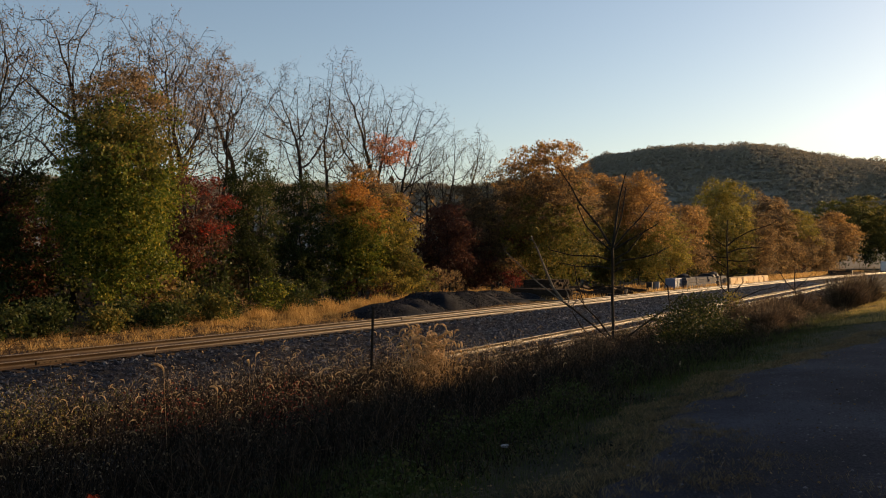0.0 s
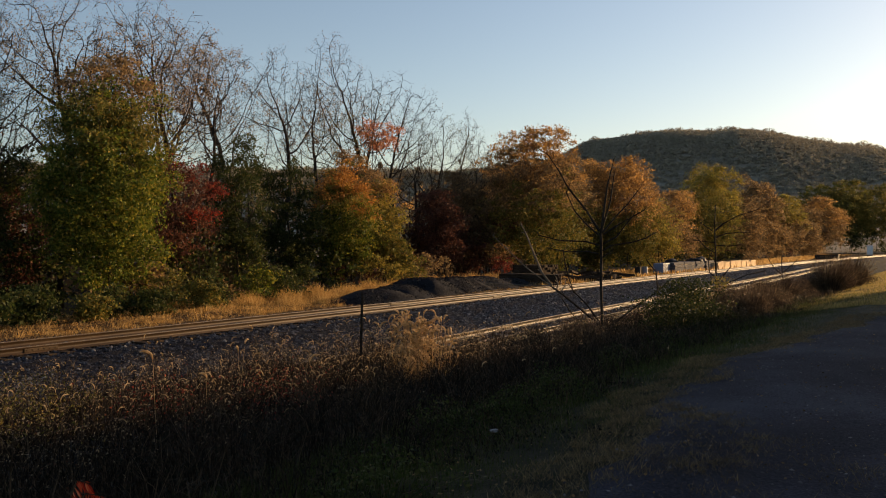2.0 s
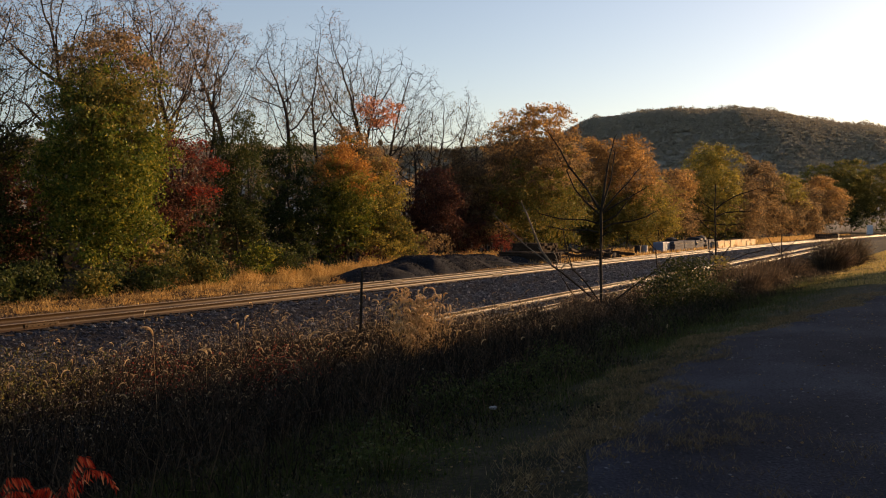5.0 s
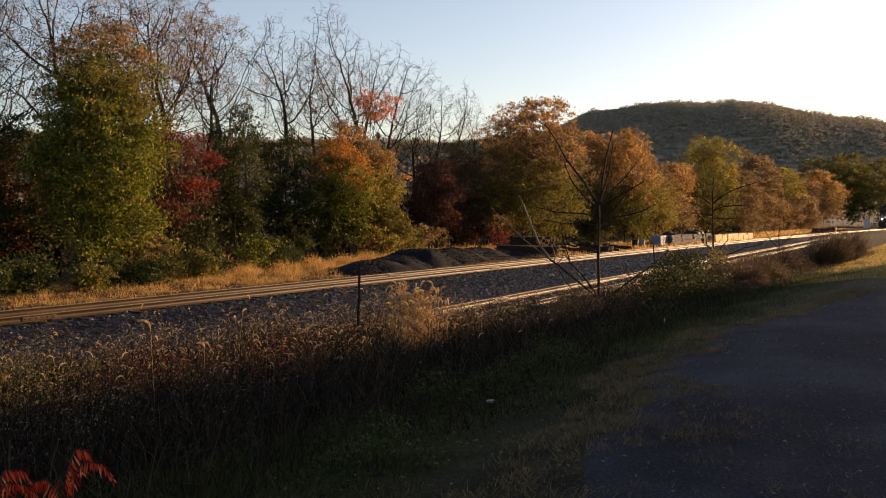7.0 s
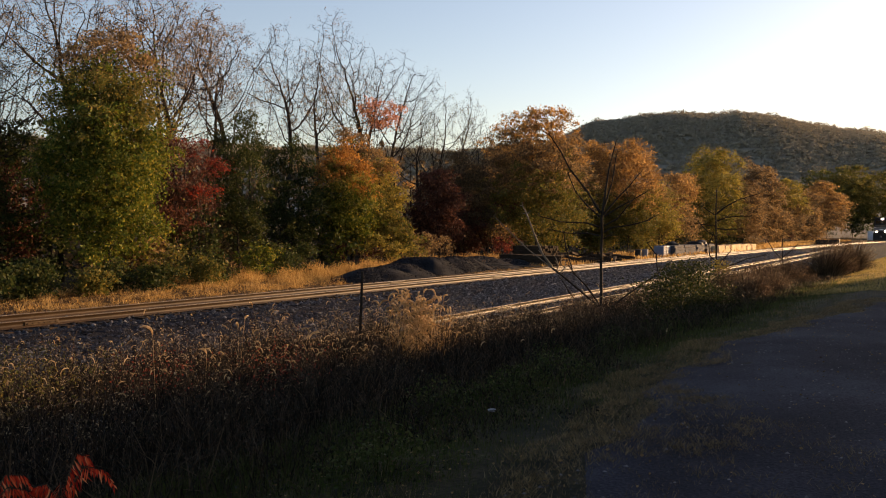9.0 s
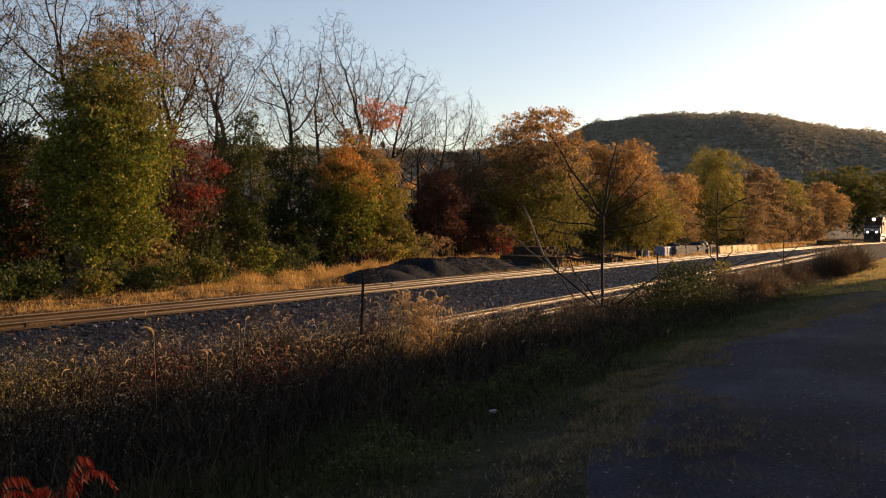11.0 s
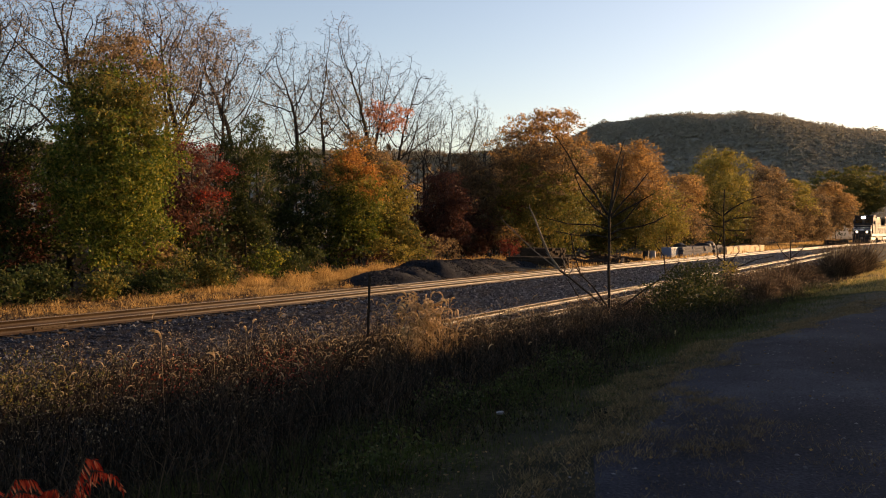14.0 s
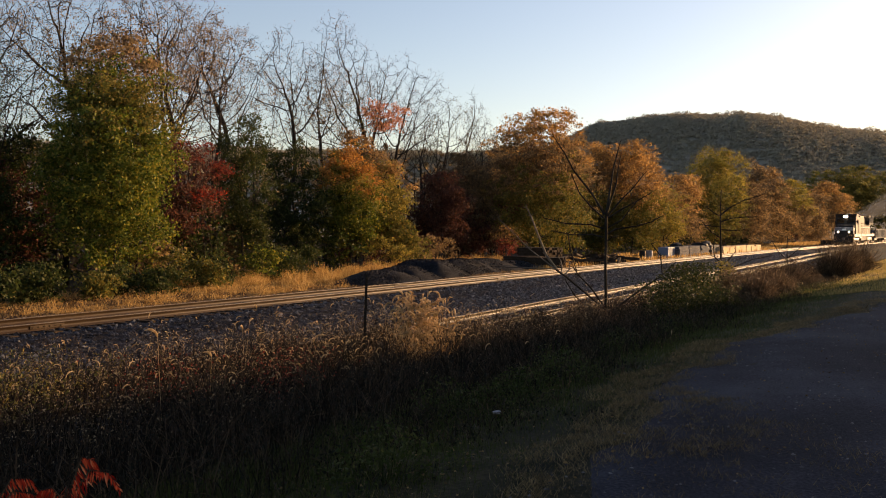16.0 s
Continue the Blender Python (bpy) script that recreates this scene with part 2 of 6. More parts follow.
def bm_tube(p0, p1, r0, r1=None, n=10, bm=None):
    bm = bm or bmesh.new()
    p0, p1 = Vector(p0), Vector(p1)
    d = p1 - p0
    m = Matrix.Translation((p0 + p1) / 2) @ d.to_track_quat('Z', 'Y').to_matrix().to_4x4()
    bmesh.ops.create_cone(bm, cap_ends=True, segments=n, radius1=r0, radius2=r0 if r1 is None else r1, depth=d.length, matrix=m)
    return bm


def bm_prism(outline, x0, x1, bm=None):
    """An outline of (y, z) pushed along x."""
    bm = bm or bmesh.new()
    a = [bm.verts.new((x0, y, z)) for y, z in outline]
    b = [bm.verts.new((x1, y, z)) for y, z in outline]
    bm.faces.new(a), bm.faces.new(b[::-1])
    for i in range(len(a)):
        j = (i + 1) % len(a)
        bm.faces.new((a[j], a[i], b[i], b[j]))
    bmesh.ops.recalc_face_normals(bm, faces=bm.faces)
    return bm


def thing(name, x, y, z, rz=0.0, label="", category="", group="", kind=""):
    ob = new(name)
    ob.empty_display_size = 0.2
    ob.matrix_basis = pose(x, y, z, 0, 0, rz)
    return tagged(ob, label, category, group, kind)


def tubes(segs, sides=4):
    """segs: rows of p0, p1, r0, r1 (8 numbers)."""
    s = np.asarray(segs, float).reshape(-1, 8)
    p0, p1, r0, r1 = s[:, :3], s[:, 3:6], s[:, 6], s[:, 7]
    d = p1 - p0
    d /= np.linalg.norm(d, axis=1)[:, None] + 1e-9
    ref = np.where(np.abs(d[:, 2:3]) > 0.9, [[1.0, 0, 0]], [[0, 0, 1.0]])
    u = np.cross(d, ref)
    u /= np.linalg.norm(u, axis=1)[:, None] + 1e-9
    v = np.cross(d, u)
    a = np.arange(sides) * 2 * np.pi / sides
    ring = np.cos(a)[None, :, None] * u[:, None] + np.sin(a)[None, :, None] * v[:, None]
    va = p0[:, None] + ring * r0[:, None, None]
    vb = p1[:, None] + ring * r1[:, None, None]
    verts = np.concatenate([va, vb], axis=1).reshape(-1, 3)
    i = np.arange(sides)
    j = (i + 1) % sides
    f = np.stack([i, j, j + sides, i + sides], axis=1)
    faces = (f[None] + (np.arange(len(s)) * 2 * sides)[:, None, None]).reshape(-1, 4)
    return verts, faces


def leaf_quads(c, size, rng, flat=0.0, slim=0.6):
    """One small folded-free leaf at each of the places c."""
    n = len(c)
    u = rng.normal(size=(n, 3))
    u[:, 2] *= 1 - flat
    u /= np.linalg.norm(u, axis=1)[:, None]
    w = rng.normal(size=(n, 3))
    v = np.cross(u, w)
    v /= np.linalg.norm(v, axis=1)[:, None]
    s = (size * rng.uniform(0.6, 1.35, n))[:, None]
    verts = np.stack([c + u * s, c + v * s * slim, c - u * s * 0.8, c - v * s * slim], axis=1).reshape(-1, 3)
    return verts, np.arange(4 * n).reshape(n, 4)


def leaf_tris(c, size, rng):
    """Small three-cornered leaves, for crowns further off."""
    n = len(c)
    u = rng.normal(size=(n, 3))
    u /= np.linalg.norm(u, axis=1)[:, None]
    v = np.cross(u, rng.normal(size=(n, 3)))
    v /= np.linalg.norm(v, axis=1)[:, None]
    s = (size * rng.uniform(0.6, 1.35, n))[:, None]
    verts = np.stack([c + u * s, c - u * s * 0.6 + v * s * 0.68, c - u * s * 0.6 - v * s * 0.68], axis=1).reshape(-1, 3)
    return verts, np.arange(3 * n).reshape(n, 3)


# ---- plan: the lines of the railway and the lie of the land ----
def main_x(y):
    return -20.22 + 2.25e-4 * np.maximum(0, np.asarray(y, float) - 45) ** 2


def siding_x(y):
    y = np.asarray(y, float)
    return -11.3 - 0.022 * (np.clip(y, -30, 120) - 15)


def lumps(x, y, s=1.0):
    """Gentle unevenness."""
    return (np.sin(x * 0.9 * s + 1.3) * np.cos(y * 0.7 * s + 0.4) + np.sin(x * 2.1 * s + y * 1.7 * s) * 0.5 + np.sin(y * 2.9 * s - x * 1.3 * s) * 0.3) / 1.8


def ground_z(x, y):
    x, y = np.asarray(x, float), np.asarray(y, float)
    base = np.interp(x, [-400, -60, -30, -24, -9.5, -7.5, -3.6, -2.2, 30], [-0.6, -0.5, -0.45, -0.55, -0.55, -0.25, 0.5, 0.68, 0.72])
    rough = np.interp(x, [-60, -25, -9, -4, -2], [0.12, 0.05, 0.05, 0.06, 0.02])
    far = np.interp(y, [60, 160], [0, 1])              # further on the road side comes down to the rails' level
    base = np.where(x > -9.5, base * (1 - far * 0.75) - far * 0.1, base)
    return base + rough * lumps(x, y)


# ---- ground, hill, ballast, road ----
def grid_sheet(name, xs, ys, zf, mat, label, drop=None):
    X, Y = np.meshgrid(xs, ys)
    Z = zf(X, Y)
    nx, ny = len(xs), len(ys)
    i = np.arange(nx * ny).reshape(ny, nx)
    f = np.stack([i[:-1, :-1], i[:-1, 1:], i[1:, 1:], i[1:, :-1]], axis=-1).reshape(-1, 4)
    me = fast_mesh(name, np.stack([X, Y, Z], -1).reshape(-1, 3), f)
    return tagged(put(name, me, mat, smooth=True), label, kind="structure")


def spread(a, b, n):
    return list(np.linspace(a, b, n))


gx = spread(-4000, -450, 8) + spread(-400, -75, 18) + spread(-70, 14, 120) + spread(16, 100, 12) + spread(150, 4000, 10)
gy = spread(-2000, -60, 8) + spread(-50, -6, 12) + spread(-5, 75, 100) + spread(77, 260, 70) + spread(280, 4000, 24)
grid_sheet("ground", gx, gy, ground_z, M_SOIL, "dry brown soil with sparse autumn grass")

# road: a sheet with an uneven edge
ry = np.linspace(-30, 120, 260)


def road_edge(y):
    return np.interp(y, [3, 5.4, 7, 8.5, 11, 13.5, 15.5, 21, 40, 120], [-1.9, -2.1, -2.4, -2.8, -3.1, -3.0, -2.5, -1.6, 0.0, 2.6]) + 0.14 * np.sin(y * 1.7 + 1) + 0.1 * np.sin(y * 4.1)


edge = road_edge(ry)
rows_v = []
for k in range(13):
    xx = edge + (9.0 - edge) * (0 if k == 0 else 0.012 if k == 1 else (k - 1) / 11)
    rows_v.append(np.stack([xx, ry, ground_z(xx, ry) + (0.035 if k else -0.03)], -1))
rv = np.stack(rows_v, 1)
ii = np.arange(rv.shape[0] * 13).reshape(-1, 13)
rf = np.stack([ii[:-1, :-1], ii[:-1, 1:], ii[1:, 1:], ii[1:, :-1]], -1).reshape(-1, 4)
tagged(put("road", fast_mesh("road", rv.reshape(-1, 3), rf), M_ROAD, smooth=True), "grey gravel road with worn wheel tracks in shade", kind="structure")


def strip(name, ys, offsets, mat, label):
    """offsets: functions of y giving (x, z) across the strip."""
    P = np.stack([np.stack([fx(ys), np.asarray(ys, float), np.full(len(ys), z) + 0.025 * lumps(fx(ys) * 3, np.asarray(ys) * 3)], -1) for fx, z in offsets], 1)
    k = len(offsets)
    i = np.arange(len(ys) * k).reshape(-1, k)
    f = np.stack([i[:-1, :-1], i[:-1, 1:], i[1:, 1:], i[1:, :-1]], -1).reshape(-1, 4)
    return tagged(put(name, fast_mesh(name, P.reshape(-1, 3), f), mat, smooth=True), label, kind="structure")


near_y = np.array(spread(-30, 4, 40) + spread(4.4, 70, 165) + spread(72, 126, 40))
strip("ballast_bed", near_y, [
    (lambda y: main_x(y) - 3.6, -0.66), (lambda y: main_x(y) - 2.0, -0.22), (lambda y: main_x(y), -0.2), (lambda y: main_x(y) + 1.9, -0.22),
    (lambda y: main_x(y) + 2.9, -0.42), (lambda y: 0.5 * (main_x(y) + siding_x(y)) + 0.5, -0.44), (lambda y: siding_x(y) - 2.2, -0.42),
    (lambda y: siding_x(y) - 1.4, -0.3), (lambda y: siding_x(y), -0.29), (lambda y: siding_x(y) + 1.4, -0.32), (lambda y: siding_x(y) + 2.4, -0.66)],
    M_BALLAST, "dark grey crushed-stone ballast under the rails")
far_y = np.array(spread(126, 420, 110))
strip("ballast_far", far_y, [(lambda y: main_x(y) - 3.6, -0.66), (lambda y: main_x(y) - 2.0, -0.22), (lambda y: main_x(y) + 2.0, -0.22), (lambda y: main_x(y) + 3.8, -0.66)],
      M_BALLAST, "dark grey ballast under the distant curve of track")
strip("service_strip", np.array(spread(-30, 300, 240)), [(lambda y: main_x(y) - 6.0, -0.46), (lambda y: main_x(y) - 4.8, -0.44), (lambda y: main_x(y) - 3.4, -0.52)],
      M_CINDER, "reddish cinder strip beside the ballast")
strip("straw_strip", np.array(spread(-30, 300, 240)), [(lambda y: main_x(y) - 13.5, -0.44), (lambda y: main_x(y) - 10, -0.40), (lambda y: main_x(y) - 7.5, -0.41), (lambda y: main_x(y) - 5.9, -0.47)],
      M_STRAWGROUND, "matted golden straw beside the cinder strip")

# the wooded hill behind everything, as a terrain of its own
HILL_AZ = [-75, -50, -36, -29, -24, -21.3, -18, -12, -4.5, 4, 14, 30]
HILL_H = [64, 66, 65, 64, 70, 85.5, 91, 90.5, 71, 49, 30, 14]


def hill_z(r, az):
    top = np.interp(az, HILL_AZ, HILL_H)
    prof = np.exp(-((r - 700) / 210.0) ** 2)
    return -3 + top * prof + 0.7 * np.sin(az * 1.1 + r * 0.01) * prof


hr, ha = np.linspace(300, 1000, 30), np.linspace(-75, 30, 150)
HR, HA = np.meshgrid(hr, ha)
hz = hill_z(HR, HA)
hv = np.stack([HR * np.sin(np.radians(HA)), HR * np.cos(np.radians(HA)), hz], -1)
hi = np.arange(hv.shape[0] * hv.shape[1]).reshape(hv.shape[:2])
hf = np.stack([hi[:-1, :-1], hi[:-1, 1:], hi[1:, 1:], hi[1:, :-1]], -1).reshape(-1, 4)
tagged(put("hillside", fast_mesh("hillside", hv.reshape(-1, 3), hf), M_HILL, smooth=True), "long wooded hill on the skyline", kind="structure")


def crown_sprays(base, h, low, wide, tall, k, size, rng):
    """k small flat sprays of foliage round each crown."""
    n = len(h)
    d = rng.normal(size=(n, k, 3))
    d /= np.linalg.norm(d, axis=2)[..., None]
    d *= rng.uniform(0.75, 1.05, (n, k, 1))
    c = base[:, None] + d * np.stack([h * wide, h * wide, h * tall], -1)[:, None] + np.stack([h * 0, h * 0, h * low], -1)[:, None]
    nm = (d * np.array((0.6, 0.6, 1.0)) + rng.normal(0, 0.3, d.shape)).reshape(-1, 3)
    nm /= np.linalg.norm(nm, axis=1)[:, None]
    cc = c.reshape(-1, 3)
    u = np.cross(nm, rng.normal(size=nm.shape))
    u /= np.linalg.norm(u, axis=1)[:, None]
    w = np.cross(nm, u)
    q = size * rng.uniform(0.6, 1.1, (len(cc), 1))
    return np.stack([cc + u * q, cc + w * q * 0.8 - u * q * 0.6, cc - w * q * 0.8 - u * q * 0.6], axis=1).reshape(-1, 3)


def hill_forest():
    rng = np.random.default_rng(5)
    n = 17000
    az = np.where(np.arange(n) < 13800, rng.uniform(-33, 1, n), rng.uniform(-56, -33, n))
    r = 706 - np.abs(rng.normal(0, 120, n))
    keep = r > 430
    az, r = az[keep], r[keep]
    h = rng.uniform(2.4, 4.2, len(az))
    base = np.stack([r * np.sin(np.radians(az)), r * np.cos(np.radians(az)), hill_z(r, az)], -1)
    v = crown_sprays(base, h, 0.25, 0.75, 0.2, 20, 0.85, rng)
    tagged(put("hill_woods", fast_mesh("hill_woods", v, np.arange(len(v)).reshape(-1, 3)), FOREST), "brown and dull green autumn forest on the hill", "forest", kind="stuff")
    # taller trees stand singly along the ridge, with sky between their trunks
    m = 950
    az = np.linspace(-60, 8, m) + rng.normal(0, 0.06, m)
    r = 700 + rng.normal(0, 6, m)
    h = rng.uniform(4.2, 6.2, m) * (0.9 + 0.18 * np.sin(az * 2.3) + 0.1 * np.sin(az * 7.1))
    base = np.stack([r * np.sin(np.radians(az)), r * np.cos(np.radians(az)), hill_z(r, az)], -1)
    v = crown_sprays(base, h, 0.68, 0.36, 0.3, 36, 0.6, rng)
    tagged(put("ridge_crowns", fast_mesh("ridge_crowns", v, np.arange(len(v)).reshape(-1, 3)), FOREST), "crowns of the trees along the hill's ridge", "forest", kind="stuff")
    tr = np.concatenate([base, base + np.stack([0 * h, 0 * h, h * 0.8], -1), np.full((m, 1), 0.2), np.full((m, 1), 0.09)], 1)
    v, f = tubes(tr, 3)
    tagged(put("hill_trunks", fast_mesh("hill_trunks", v, f), M_BARK), "bare trunks along the skyline of the hill", "forest", kind="stuff")


hill_forest()

# ---- railway: rails, ties ----
RAIL_PROFILE = [(-0.075, -0.17), (0.075, -0.17), (0.07, -0.155), (0.012, -0.135), (0.012, -0.04), (0.036, -0.032), (0.036, -0.004), (0.03, 0.0),
                (-0.03, 0.0), (-0.036, -0.004), (-0.036, -0.032), (-0.012, -0.04), (-0.012, -0.135), (-0.07, -0.155)]


def rail(name, parent, line, ys, side, top, head):
    p = np.array(RAIL_PROFILE)
    n, k = len(ys), len(p)
    x = line(ys) + side * 0.7535
    V = np.stack([x[:, None] + p[None, :, 0], np.repeat(np.asarray(ys, float)[:, None], k, 1), top + np.repeat(p[None, :, 1], n, 0)], -1)
    i = np.arange(n * k).reshape(n, k)
    j = np.roll(i, -1, axis=1)
    f = np.stack([i[:-1], j[:-1], j[1:], i[1:]], -1).reshape(-1, 4)
    me = fast_mesh(name, V.reshape(-1, 3), f)
    ob = put(name, me, M_RAIL, parent, "rusty sided steel rail with a worn bright head")
    me.materials.append(head)
    idx = np.tile(np.isin(np.arange(k), (6, 7, 8)), n - 1).astype(np.int32)
    me.polygons.foreach_set("material_index", idx)
    return ob


def tie_mesh():
    bm = bm_box(-1.3, 1.3, -0.115, 0.115, -0.17, 0, 0)
    for v in bm.verts:
        if v.co.z > -0.1:
            v.co.x *= 0.995
            v.co.y *= 0.93
    me = bpy.data.meshes.new("tie")
    bm.to_mesh(me)
    bm.free()
    me.materials.append(M_TIE)
    return me


TIE = tie_mesh()


def joint_bar(parent, x, y, top):
    bm = bm_box(-0.034, 0.034, -0.46, 0.46, -0.135, -0.045, 0.012)
    for k in range(6):
        bm_tube((-0.05, -0.38 + k * 0.152, -0.09), (0.05, -0.38 + k * 0.152, -0.09), 0.016, n=6, bm=bm)
    bmesh.ops.translate(bm, verts=bm.verts, vec=(x, y, top))
    part("joint_bar", bm, M_RAIL, parent, "bolted steel joint bar")


def track(line, y0, y1, top, label, seed, joints, head):
    rng = random.Random(seed)
    t = thing("railway_track", 0, 0, 0, label=label, category="railway track")
    ys = np.arange(y0, y1, 1.5)
    for s in (-1, 1):
        rail("rail", t, line, ys, s, top, head)
    for jy, s in joints:
        joint_bar(t, float(line(jy)) + s * 0.7535, jy, top)
    far = []
    for k in range(int((y1 - y0) / 0.56)):
        y = y0 + k * 0.56
        x = float(line(y)) + rng.uniform(-0.05, 0.05)
        z = top - 0.172 + rng.uniform(-0.012, 0.006)
        if 4 < y < 100:
            ob = new("tie", TIE)
            ob.parent = t
            ob.matrix_basis = pose(x, y, z, 0, 0, rng.uniform(-1.5, 1.5))
        else:
            far.append((x, y, z))
    box = np.array([(-1.3, -.11, -.17), (1.3, -.11, -.17), (1.3, .11, -.17), (-1.3, .11, -.17), (-1.3, -.11, 0), (1.3, -.11, 0), (1.3, .11, 0), (-1.3, .11, 0)])
    bf = np.array([(4, 5, 6, 7), (0, 1, 5, 4), (1, 2, 6, 5), (2, 3, 7, 6), (3, 0, 4, 7)])
    if far:
        V = (np.array(far)[:, None] + box[None]).reshape(-1, 3)
        F = (bf[None] + (np.arange(len(far)) * 8)[:, None, None]).reshape(-1, 4)
        o = put("distant_ties", fast_mesh("distant_ties", V, F), M_TIE, t)
        o["kind"] = "stuff"
    return t


track(main_x, -30, 420, 0.0, "main line of rusty rails on dark wooden ties", 3, [(13.2, 1), (31.0, -1), (37.5, 1)], M_RAILTOP)
track(siding_x, -20, 124, -0.1, "weedy siding with dull rails beside the main line", 4, [(24, -1), (30, 1), (36, -1)], M_SIDINGTOP)


def ballast_stones():
    rng = np.random.default_rng(9)
    n = 54000
    y = 5 + 105 * rng.random(n) ** 1.7
    u = rng.random(n)
    x = main_x(y) - 3.4 + u * (siding_x(y) + 2.2 - main_x(y) + 3.4)
    dm, ds = x - main_x(y), x - siding_x(y)
    z = np.interp(dm, [-3.6, -2, 1.9, 2.9, 4], [-0.64, -0.22, -0.22, -0.42, -0.44])
    z = np.where(ds > -2.2, np.interp(ds, [-2.2, -1.4, 1.4, 2.4], [-0.42, -0.3, -0.32, -0.66]), z)
    s = rng.uniform(0.028, 0.062, n) * (1 + y / 160)
    octa = np.array([(1, 0, 0), (0, 1, 0), (-1, 0, 0), (0, -1, 0), (0, 0, .8), (0, 0, -.8)], float)
    V = octa[None] * rng.uniform(0.55, 1.4, (n, 6, 1)) * s[:, None, None] + rng.normal(0, 0.2, (n, 6, 3)) * s[:, None, None]
    a = rng.uniform(0, 6.28, n)
    c, sn = np.cos(a)[:, None], np.sin(a)[:, None]
    V = np.stack([V[..., 0] * c - V[..., 1] * sn, V[..., 0] * sn + V[..., 1] * c, V[..., 2]], -1)
    V += np.stack([x, y, z + s * rng.uniform(0.1, 0.55, n)], -1)[:, None]
    F = np.array([(0, 1, 4), (1, 2, 4), (2, 3, 4), (3, 0, 4)])
    F = (F[None] + (np.arange(n) * 6)[:, None, None]).reshape(-1, 3)
    tagged(put("ballast_stones", fast_mesh("ballast_stones", V.reshape(-1, 3), F), M_STONE), "loose grey ballast stones around both tracks", "ballast", kind="stuff")


ballast_stones()


# ---- trees ----
def branching(aims, trunk, step, kill, rng, rise=0.06, wander=0.12, tip=0.008, power=2.25):
    """A branching frame: it starts as the given trunk, and its twigs reach step by step for the aims, the room that the crown fills.
    Returns segments (p0, p1, r0, r1) and the twig ends."""
    P = [np.array(p, float) for p in trunk]
    par = [-1] + list(range(len(trunk) - 1))
    A = np.array(aims, float)
    N = np.array(P)
    D = np.linalg.norm(A[:, None] - N[None], axis=2)
    near, dist = D.argmin(1), D.min(1)
    for _ in range(150):
        if not len(A):
            break
        act = np.unique(near)
        pull = np.zeros((len(P), 3))
        np.add.at(pull, near, (A - N[near]) / (dist[:, None] + 1e-9))
        d = pull[act]
        d /= np.linalg.norm(d, axis=1)[:, None] + 1e-9
        d += rng.normal(0, wander, d.shape)
        d[:, 2] += rise
        d /= np.linalg.norm(d, axis=1)[:, None] + 1e-9
        q = N[act] + d * step
        first = len(P)
        P.extend(q)
        par.extend(int(a) for a in act)
        N = np.concatenate([N, q])
        Dn = np.linalg.norm(A[:, None] - q[None], axis=2)
        j, dn = Dn.argmin(1), Dn.min(1)
        better = dn < dist - 1e-4
        stuck = ~better & np.isin(near, act) & (rng.random(len(A)) < 0.25)
        near = np.where(better, first + j, near)
        dist = np.where(better, dn, dist)
        keep = (dist > kill) & ~stuck
        A, near, dist = A[keep], near[keep], dist[keep]
    n = len(P)
    par = np.array(par)
    kids = np.bincount(par[1:], minlength=n)
    area = np.zeros(n)
    for i in range(n - 1, 0, -1):
        if kids[i] == 0:
            area[i] = tip ** power
        area[par[i]] += area[i] * 1.004
    r = area ** (1 / power)
    i = np.arange(1, n)
    p = par[1:]
    r0 = np.where(kids[p] > 1, np.minimum(r[p], r[i] * 1.15), r[p])
    segs = np.concatenate([N[p], N[i], r0[:, None], r[i][:, None]], 1)
    return segs, N[kids == 0]


def trunk_line(h, lean, rng, step=0.35, sway=0.05):
    n = max(3, int(h / step))
    pts, p, d = [np.zeros(3)], np.zeros(3), np.array((0.0, 0.0, 1.0))
    for k in range(n):
        d = d + np.array((rng.normal(0, sway), rng.normal(0, sway), 0)) + np.array((lean[0], lean[1], 0)) * 0.12
        d /= np.linalg.norm(d)
        p = p + d * h / n
        pts.append(p)
    return pts


